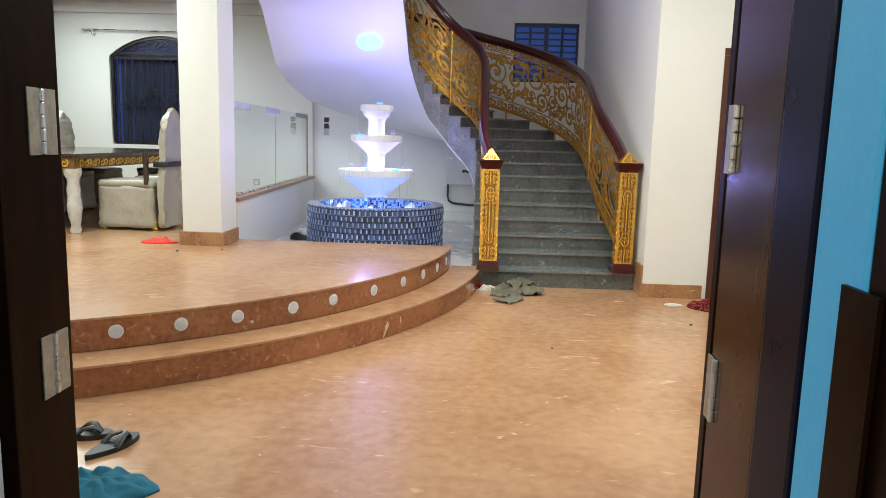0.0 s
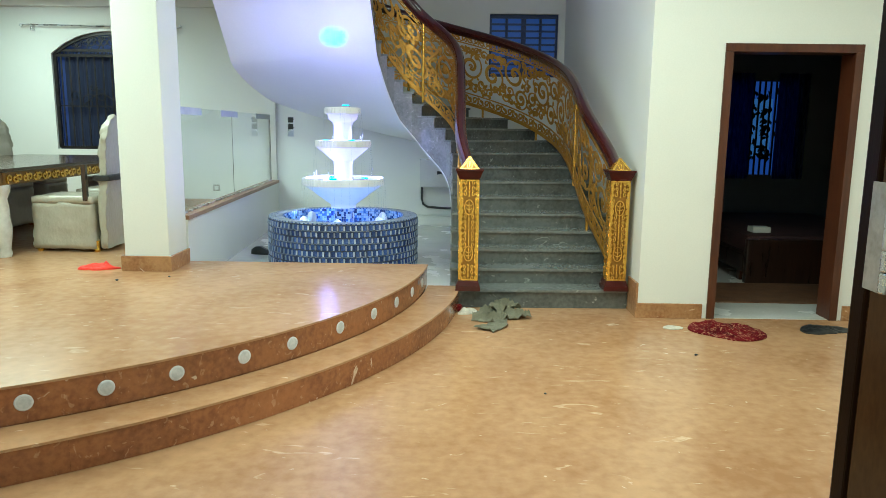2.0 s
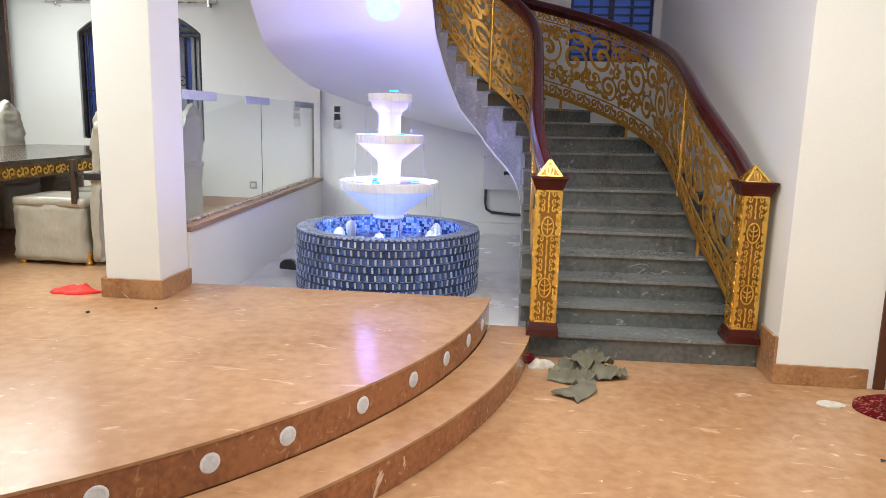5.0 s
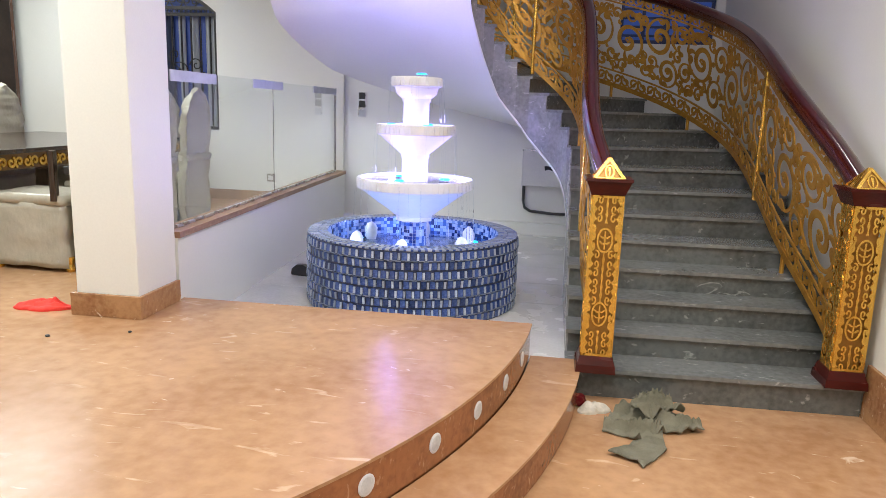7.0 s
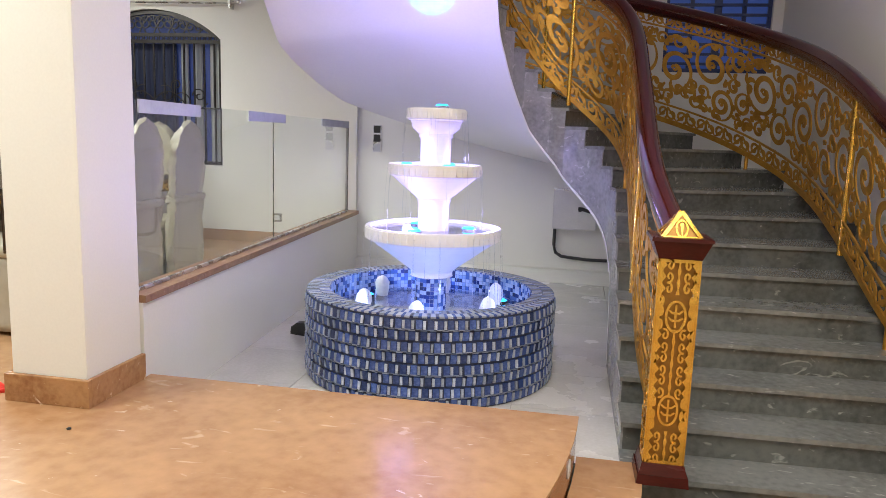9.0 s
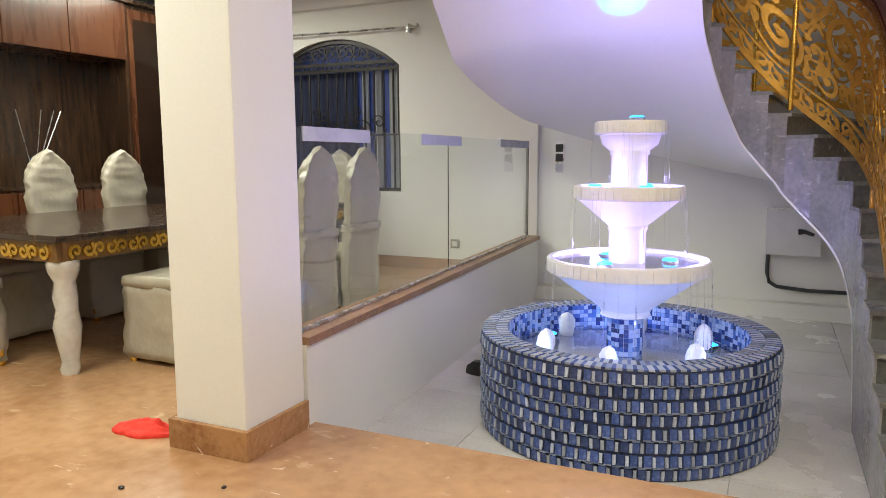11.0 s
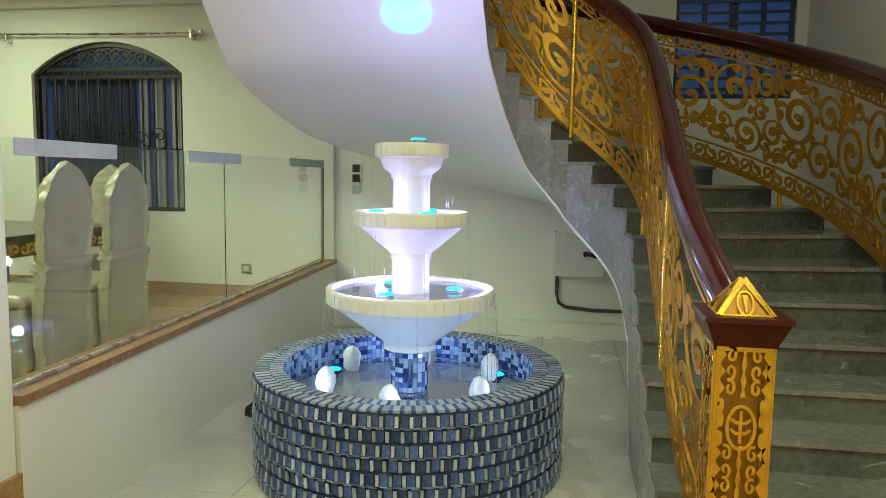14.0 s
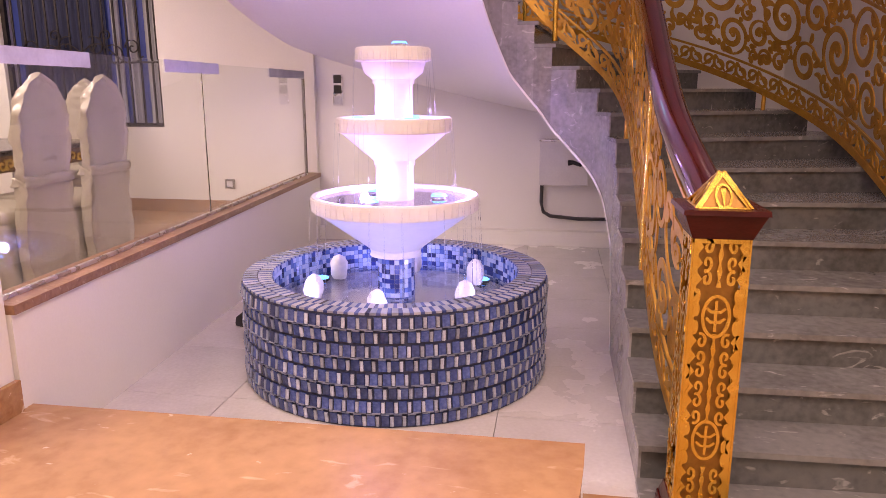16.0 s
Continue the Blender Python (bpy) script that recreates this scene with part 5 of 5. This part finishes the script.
def chair():
    c = thing("dining_chair", (0, 0, 0), "high-backed dining chair with a pointed top, covered in cream plastic", "chair", "chairs round the table")
    bm = boxed((-0.24, -0.23, 0.03), (0.30, 0.23, 0.44))
    bmesh.ops.subdivide_edges(bm, edges=bm.edges, cuts=9, use_grid_fill=True)
    for v in bm.verts:
        k = 1 + 0.05 * (0.44 - v.co.z)
        v.co.x *= k
        v.co.y *= k
    crumple(bm, 0.018, 7)
    part("seat_cover", crumple(bm, 0.015, 21), PLASTIC, c, "cream seat cover under plastic", smooth="soft")
    bm = boxed((-0.25, -0.235, 0.43), (0.31, 0.235, 0.50), 0.03)
    bmesh.ops.subdivide_edges(bm, edges=[e for e in bm.edges if e.calc_length() > 0.1], cuts=8, use_grid_fill=True)
    crumple(bm, 0.010, 8)
    part("cushion", crumple(bm, 0.006, 26), PLASTIC, c, "cream seat cushion", smooth="soft")
    # back: pointed arch, leaning slightly
    half = [(0.212, 0.03), (0.204, 0.35), (0.192, 0.58), (0.180, 0.65), (0.196, 0.74), (0.200, 0.90), (0.192, 1.01), (0.158, 1.10), (0.095, 1.165), (0.038, 1.20), (0.0, 1.222)]
    out = half + [(-a, b) for a, b in half[-2::-1]]
    bm = bmesh.new()
    rings = []
    for xx, k in ((-0.325, 0.93), (-0.345, 1.0), (-0.30, 1.0), (-0.275, 0.93)):
        rings.append([bm.verts.new((xx - 0.06 * max(0.0, z - 0.4), y * k, 0.72 + (z - 0.72) * (0.5 + 0.5 * k))) for y, z in out])
    for p, q in zip(rings, rings[1:]):
        for i in range(len(out)):
            j = (i + 1) % len(out)
            bm.faces.new((p[i], p[j], q[j], q[i]))
    for ring in (rings[0], rings[-1]):
        n2 = len(out)
        for i in range(n2 // 2):
            a, b, cc, d = ring[i], ring[i + 1], ring[n2 - 2 - i], ring[n2 - 1 - i]
            if b is cc:
                bm.faces.new((a, b, d))
            else:
                bm.faces.new((a, b, cc, d))
    bmesh.ops.subdivide_edges(bm, edges=bm.edges, cuts=4, use_grid_fill=True)
    crumple(bm, 0.014, 9)
    part("backrest", crumple(bm, 0.014, 27), PLASTIC, c, "cream pointed backrest cover under plastic", smooth="soft")
    bm = boxed((-0.366, -0.194, 0.625), (-0.280, 0.194, 0.680))
    bmesh.ops.subdivide_edges(bm, edges=bm.edges, cuts=9, use_grid_fill=True)
    crumple(bm, 0.010, 18)
    part("gather", crumple(bm, 0.014, 40), PLASTIC, c, "gathered folds of the cover at the waist", smooth="soft")
    for x in (-0.24, 0.27):
        for y in (-0.20, 0.20):
            part("foot", lathe(bmesh.new(), [(0.022, 0.0), (0.030, 0.02), (0.022, 0.05), (0.028, 0.10)], (x, y, 0), 10), GOLD_BRIGHT, c, "gilded foot")
    return c


first = chair()
for x, y, r in ((-3.02, 7.70, 181), (-3.03, 8.28, 179), (-4.62, 7.55, 2), (-4.62, 8.20, -2), (-4.62, 8.92, 1), (-4.62, 6.85, 0), (-3.92, 9.52, -92), (-4.12, 6.10, 88)):
    copy_thing(first, pose(x, y, P2, 0, 0, r))
bm = boxed((-0.392, -0.216, 0.635), (-0.252, 0.216, 0.685), 0.01)
for y in (-0.225, 0.225):
    part("arm_post", boxed((-0.20, y - 0.02, 0.46), (-0.16, y + 0.02, 0.78), 0.006), DARKWOOD, first, "dark wooden arm post")
part("band", crumple(bm, 0.01, 8), BLACK, first, "black band round the backrest")
first.matrix_basis = pose(-3.02, 6.94, P2, 0, 0, 180)
first["label"] = "plastic-covered dining chair with a black band round its back"

# ---- wall cabinet ----
CX = -5.85
cab = thing("wall_cabinet", ((XW + CX) / 2, 8.6, P2), "tall reddish brown wall cabinet with glass doors and a dark niche", "cabinet")
CY0, CYT, CY1 = 6.6, 9.15, 10.30
part("base_unit", boxed((XW, CY0, P2), (CX, CYT, 1.22), 0.006), CABWOOD, cab)
part("counter", boxed((XW, CY0 - 0.01, 1.22), (CX + 0.02, CYT, 1.25), 0.004), DARKWOOD, cab)
part("niche_back", boxed((XW, CY0, 1.25), (XW + 0.03, CYT, 2.45)), DARKWOOD, cab, "dark niche back")
part("tall_unit", boxed((XW, CYT, P2), (CX - 0.05, CY1, 3.0), 0.006), DARKWOOD, cab)
for i in range(4):
    ya, yb = CY0 + (CYT - CY0) * i / 4, CY0 + (CYT - CY0) * (i + 1) / 4
    part("upper_door", boxed((XW, ya + 0.004, 2.45), (CX - 0.02, yb - 0.004, 3.0), 0.006), CABWOOD, cab, "orange brown upper door")
    dd = part("lower_door", boxed((CX, ya + 0.006, P2 + 0.08), (CX + 0.018, yb - 0.006, 1.20), 0.004), CABWOOD, cab)
    part("handle", boxed((CX + 0.018, yb - 0.07, 0.75), (CX + 0.035, yb - 0.055, 0.92), 0.003), STEEL, dd)
CABGLASS = surface("dark_cabinet_glass", (0.016, 0.009, 0.006), (0.028, 0.015, 0.010), 0.10, 4, bump=0, spec=0.2)
for i in range(2):
    ya, yb = CYT + 0.03 + (CY1 - CYT - 0.06) * i / 2, CYT + 0.03 + (CY1 - CYT - 0.06) * (i + 1) / 2
    dr = part("glass_door", boxed((CX - 0.05, ya + 0.003, P2 + 0.10), (CX - 0.028, yb - 0.003, 2.95), 0.003), CABWOOD, cab, "brown framed glass door")
    part("pane", boxed((CX - 0.029, ya + 0.06, P2 + 0.2), (CX - 0.024, yb - 0.06, 2.86)), CABGLASS, dr, "dark glass pane")
part("cornice", boxed((XW, CY0 - 0.02, 3.0), (CX + 0.02, CY1 + 0.02, 3.03), 0.006), DARKWOOD, cab)
dv = thing("reed_vase", (-6.05, 8.2, 1.25), "small blue vase with thin reed sticks on the counter", "vase")
part("vase", lathe(bmesh.new(), [(0.04, 0), (0.07, 0.06), (0.06, 0.16), (0.03, 0.22), (0.036, 0.25)], (-6.05, 8.2, 1.25), 16), TILE_BLUE, dv, smooth=True)
for i, (dx, dy) in enumerate(((0.10, 0.16), (0.06, 0.26), (0.02, -0.15), (0.12, 0.02))):
    part("reed", tube(bmesh.new(), [(-6.05, 8.2, 1.30), (-6.05 + dx, 8.2 + dy, 1.30 + 0.62)], 0.004, 6), STEEL, dv)


# ---- cloths, rug, shoes ----
def cloth(name, cx, cy, z, outline, mat, label, category, amp=0.035, seed=0, base=0.006, rz=0):
    """A crumpled cloth: a fine sheet over a ragged outline, folded by noise, with a little thickness."""
    t = thing(name, (cx, cy, z), label, category)
    bm = bmesh.new()
    n, m = 72, 18
    c0 = bm.verts.new((cx, cy, z + base + amp))
    prev = None
    rings = []
    off = Vector((seed * 3.1, seed * 1.7, 0))
    for j in range(1, m + 1):
        ring = []
        for i in range(n):
            a = 2 * math.pi * i / n
            k = i / n * len(outline)
            i0 = int(k) % len(outline)
            w = k - int(k)
            r = outline[i0] * (1 - w) + outline[(i0 + 1) % len(outline)] * w
            rr = r * j / m
            p = Vector((rr * math.cos(a), rr * math.sin(a), 0))
            fold = (1 - abs(noise.noise(p * 8 + off)) * 2.2) * 0.55 + 0.7 * abs(noise.noise(p * 19 + off))
            h = base + amp * fold * 1.5 * (1 - 0.75 * (j / m) ** 3) + amp * 0.5 * (1 - j / m)
            q = p + Vector((noise.noise(p * 7 + off), noise.noise(p * 7 + off + Vector((5, 0, 0))), 0)) * 0.02
            ring.append(bm.verts.new((cx + q.x, cy + q.y, z + max(0.003, h if j < m else 0.004 + 0.35 * h))))
        rings.append(ring)
    for i in range(n):
        bm.faces.new((c0, rings[0][i], rings[0][(i + 1) % n]))
    for p, q in zip(rings, rings[1:]):
        for i in range(n):
            j = (i + 1) % n
            bm.faces.new((p[i], q[i], q[j], p[j]))
    skirt = [bm.verts.new((v.co.x, v.co.y, z)) for v in rings[-1]]
    for i in range(n):
        j = (i + 1) % n
        bm.faces.new((rings[-1][i], skirt[i], skirt[j], rings[-1][j]))
    bm.faces.new(skirt[::-1])
    part("fabric", bm, mat, t, smooth=True)
    return t


def draped(t, outline, mat, z0, amp, seed, tilt=(0, 0)):
    """One fold of a dropped cloth: an angular sheet with sharp ridges, its hem a little off the floor."""
    bm = bmesh.new()
    cx, cy = sum(p[0] for p in outline) / len(outline), sum(p[1] for p in outline) / len(outline)
    off = Vector((seed * 3.7, seed * 1.3, 0))
    edge = []
    for p, q in zip(outline, outline[1:] + outline[:1]):
        edge += [(p[0] + (q[0] - p[0]) * i / 7, p[1] + (q[1] - p[1]) * i / 7) for i in range(7)]
    n, m = len(edge), 22
    top, low = [], []
    for j in range(1, m + 1):
        ta, tb = [], []
        for ex, ey in edge:
            f = j / m
            p = Vector(((ex - cx) * f, (ey - cy) * f, 0))
            ridge = (1 - min(1, abs(noise.noise(Vector((p.x * 4, p.y * 9, 0)) + off)) * 4)) ** 2
            crease = (1 - min(1, abs(noise.noise(Vector((p.x * 12, p.y * 6, 3)) + off)) * 5)) ** 2
            h = z0 + amp * (0.35 * (1 - f * f) + 0.75 * ridge - 0.35 * crease * f) + tilt[0] * p.x + tilt[1] * p.y + 0.010 * f * (1 + noise.noise(p * 14 + off))
            h = max(0.009, h)
            ta.append(bm.verts.new((cx + p.x, cy + p.y, h)))
            tb.append(bm.verts.new((cx + p.x, cy + p.y, max(0.0005, h - 0.006))))
        top.append(ta), low.append(tb)
    for rings, flip in ((top, 1), (low, -1)):
        bm.faces.new(rings[0][::flip])
        for p, q in zip(rings, rings[1:]):
            for i in range(n):
                k = (i + 1) % n
                bm.faces.new((p[i], q[i], q[k], p[k])[::flip])
    for i in range(n):
        k = (i + 1) % n
        bm.faces.new((top[-1][i], low[-1][i], low[-1][k], top[-1][k]))
    part("fold", bm, mat, t, smooth=True)


CLOTH_MAIN = [(0.57, 5.83), (0.6, 5.93), (0.66, 6.06), (0.75, 6.17), (0.83, 6.25), (0.9, 6.24), (0.92, 6.11), (1.0, 6.03), (1.05, 5.92), (0.97, 5.88), (0.85, 5.86), (0.73, 5.76), (0.68, 5.78)]
CLOTH_FLAP = [(0.58, 5.6), (0.7, 5.72), (0.85, 5.87), (0.84, 5.67), (0.72, 5.5), (0.7, 5.54)]
fc = thing("floor_cloth", (0.77, 5.92, 0), "crumpled olive grey cloth lying before the stair", "cloth")
ccx, ccy = sum(p[0] for p in CLOTH_MAIN) / 13, sum(p[1] for p in CLOTH_MAIN) / 13
draped(fc, CLOTH_MAIN, OLIVE, 0.006, 0.075, 4)
draped(fc, CLOTH_FLAP, OLIVE, 0.004, 0.020, 9)
draped(fc, [(ccx + (x - ccx) * 0.55 + 0.03, ccy + (y - ccy) * 0.6 + 0.06) for x, y in CLOTH_MAIN], OLIVE, 0.050, 0.070, 15)
cloth("doormat", 2.45, 5.64, 0, [0.30, 0.18, 0.20, 0.26, 0.27, 0.24, 0.20, 0.20, 0.26, 0.30], MAROON, "rumpled maroon patterned mat before the doorway", "mat", 0.04, 5)
cloth("red_cloth", -2.38, 5.99, P2, [0.15, 0.09, 0.07, 0.08, 0.14, 0.17, 0.10, 0.09, 0.10], REDCLOTH, "crumpled bright red cloth beside the column", "cloth", 0.030, 7)
cloth("teal_cloth", -0.93, 2.22, 0, [0.22, 0.12, 0.14, 0.2, 0.25, 0.16, 0.14], TEAL, "crumpled teal blue cloth near the entrance", "cloth", 0.04, 9)
cloth("dark_cloth", 3.25, 5.72, 0, [0.2, 0.1, 0.08, 0.16, 0.22, 0.1, 0.09], BLACK, "small dark cloth on the floor by the doorway", "cloth", 0.02, 11)
cloth("paper_scrap", 0.55, 6.08, 0, [0.08, 0.05, 0.06, 0.09, 0.05], PAPER, "crumpled white paper scrap beside the step", "paper", 0.03, 13)
rb = thing("red_ball", (0.475, 6.12, 0), "small dark red wad lying by the stair foot", "wad")
bm = lathe(bmesh.new(), [(0.012, 0.0), (0.03, 0.012), (0.036, 0.032), (0.026, 0.055), (0.006, 0.064)], (0.475, 6.12, 0), 14)
part("body", crumple(bm, 0.008, 30), MAROON, rb, smooth=True)


def sandal(cx, cy, rz):
    t = thing("sandal", (cx, cy, 0), "black rubber sandal with a thong strap", "sandal", "sandals by the entrance")
    out = []
    for i in range(28):
        a = 2 * math.pi * i / 28
        w = 0.042 + 0.010 * math.cos(a) - 0.008 * math.cos(2 * a)
        out.append((0.135 * math.cos(a), w * math.sin(a)))
    m = pose(cx, cy, 0, 0, 0, rz)
    bm = prism(bmesh.new(), out, 0.0, 0.022)
    bm.transform(m)
    part("sole", bm, BLACK, t)
    for sy in (-1, 1):
        bm = tube(bmesh.new(), [(-0.02, sy * 0.04, 0.015), (0.02, sy * 0.034, 0.045), (0.055, sy * 0.016, 0.05), (0.08, 0, 0.022)], 0.017, 8, 0.5)
        bm.transform(m)
        part("strap", bm, BLACK, t, "black rubber strap", smooth=True)
    return t


sandal(-1.25, 2.665, 8)
sandal(-1.06, 2.565, 68)
sh = thing("shoe", (-1.68, 7.93, FZ), "black shoe standing by the low wall", "shoe")
bm = bmesh.new()
for i, (x, w, h) in enumerate(((0.0, 0.03, 0.05), (0.05, 0.042, 0.085), (0.12, 0.045, 0.09), (0.18, 0.048, 0.06), (0.24, 0.045, 0.045), (0.275, 0.025, 0.03))):
    ring = [bm.verts.new((-1.725 + 0.85 * x, 7.94 - 0.12 * x + yy * w, FZ + zz * h)) for yy, zz in ((-1, 0), (1, 0), (1.05, 0.4), (0.6, 0.95), (-0.6, 0.95), (-1.05, 0.4))]
    if i:
        for k in range(6):
            j = (k + 1) % 6
            bm.faces.new((prev[k], prev[j], ring[j], ring[k]))
    else:
        bm.faces.new(ring)
    prev = ring
bm.faces.new(prev[::-1])
part("upper", bm, BLACK, sh, smooth=True)

# ---- entrance door ----
d2 = tagged(new("door_2"), "dark brown wooden entrance frame with steel hinges", "door frame", kind="structure")
d2.matrix_basis = pose(EX0, EY, 0)
part("jamb", boxed((EX0 + 0.002, EY - 0.06, 0), (EX0 + 0.041, EY + 0.17, 2.42), 0.004), SHADED_WOOD, d2)
part("jamb", boxed((EX1 - 0.045, EY + 0.135, 0), (EX1 - 0.002, EY + 0.17, 2.42), 0.004), SHADED_WOOD, d2)
part("head", boxed((EX0, EY - 0.03, 2.42), (EX1, EY + 0.17, 2.50), 0.004), DARKWOOD, d2)


def leaf(x0, x1, y0, y1, label, hx, hy, stile, both):
    t = thing("door_leaf", ((x0 + x1) / 2, (y0 + y1) / 2, 0.01), label, "door leaf", "entrance door leaves")
    part("panel", boxed((x0, y0 + stile, 0.01), (x1, y1, 2.40), 0.004), VENEER, t)
    bm = boxed((x0 - 0.003, y0, 0.01), (x1 + 0.003, y0 + stile, 2.40), 0.012)
    part("edge_stile", bm, NAVY_EDGE, t, "dark edge stile with the blue sky reflection put into its colour")
    for z in (0.69, 1.26, 1.95):
        h = part("hinge", boxed((hx - 0.002, hy + 0.007, z), (hx + 0.002, hy + (0.055 if both else 0.048), z + 0.15), 0.001), HINGE, t, "worn steel butt hinge")
        if both:
            part("hinge_plate", boxed((hx - 0.002, hy - 0.050, z), (hx + 0.002, hy - 0.007, z + 0.15), 0.001), HINGE, h)
        for k in range(5):
            part("knuckle", lathe(bmesh.new(), [(0.007, 0), (0.008, 0.002), (0.008, 0.026), (0.007, 0.028)], (hx, hy, z + 0.002 + 0.0296 * k), 10), STEEL, h)
    return t


leaf(0.996, 1.034, 0.988, 1.432, "narrow dark brown wooden door leaf standing open outwards", 0.992, 1.392, 0.172, False)
leaf(-0.68, -0.632, 0.25, 1.232, "dark brown wooden door leaf standing open outwards", -0.557, 1.395, 0.15, True)
structure("porch_pillar", boxed((0.997, 0.828, 0), (1.20, 0.984, 2.7), 0.006), PALEBLUE, "porch pillar with blue daylight put into its paint", "pillar")
structure("porch_panel_low", boxed((0.988, 0.770, 0), (0.996, 0.872, 1.12)), SHADED_WOOD, "dark wooden strip covering the foot of the porch pillar", "panel")
structure("porch_wall_east", boxed((1.002, -0.3, 0), (1.25, 0.824, 2.7), 0.004), SHADED_WOOD, "dark wooden side panel of the porch", "wall")

# ---- small litter on the floors ----
cloth("paper_scrap", 2.10, 5.72, 0, [0.07, 0.05, 0.06, 0.08, 0.06, 0.05], PAPER, "flat torn white paper scrap on the marble", "paper", 0.008, 15, 0.003)
for x, y, z, r in ((-2.05, 5.55, P2, 0.012), (-1.72, 5.70, P2, 0.010), (2.05, 5.05, 0, 0.014), (0.95, 4.3, 0, 0.009)):
    t = thing("debris", (x, y, z), "small dark crumb lying on the marble", "crumb", "crumbs on the floor")
    bm = lathe(bmesh.new(), [(r * 0.6, 0), (r, r * 0.4), (r * 0.5, r * 0.9)], (x, y, z), 7)
    part("lump", crumple(bm, r * 0.5, 60), BLACK, t)

# ---- marble facing slabs of the platform risers ----
for base, circ, z0, z1 in (("platform_base", UPPER, P1, P2 - 0.012), ("step_base", LOWER, 0.0, P1 - 0.012)):
    owner = bpy.data.objects[base]
    (cx, cy), r = circ
    p, q = on_circle(circ, x=XQ), on_circle(circ, y=6.355)
    a0, a1 = (math.degrees(math.atan2(v[1] - cy, v[0] - cx)) for v in (p, q))
    n = 9 if base == "step_base" else 8
    for i in range(n):
        s0, s1 = a0 + (a1 - a0) * i / n, a0 + (a1 - a0) * (i + 1) / n
        gap = 0.004
        face = arc((cx, cy), r - 0.006, s0 + gap, s1 - gap, 8)
        back = arc((cx, cy), r - 0.024, s0 + gap, s1 - gap, 8)
        part("facing_slab", prism(bmesh.new(), face + back[::-1], z0 + 0.002, z1), RISER, owner)
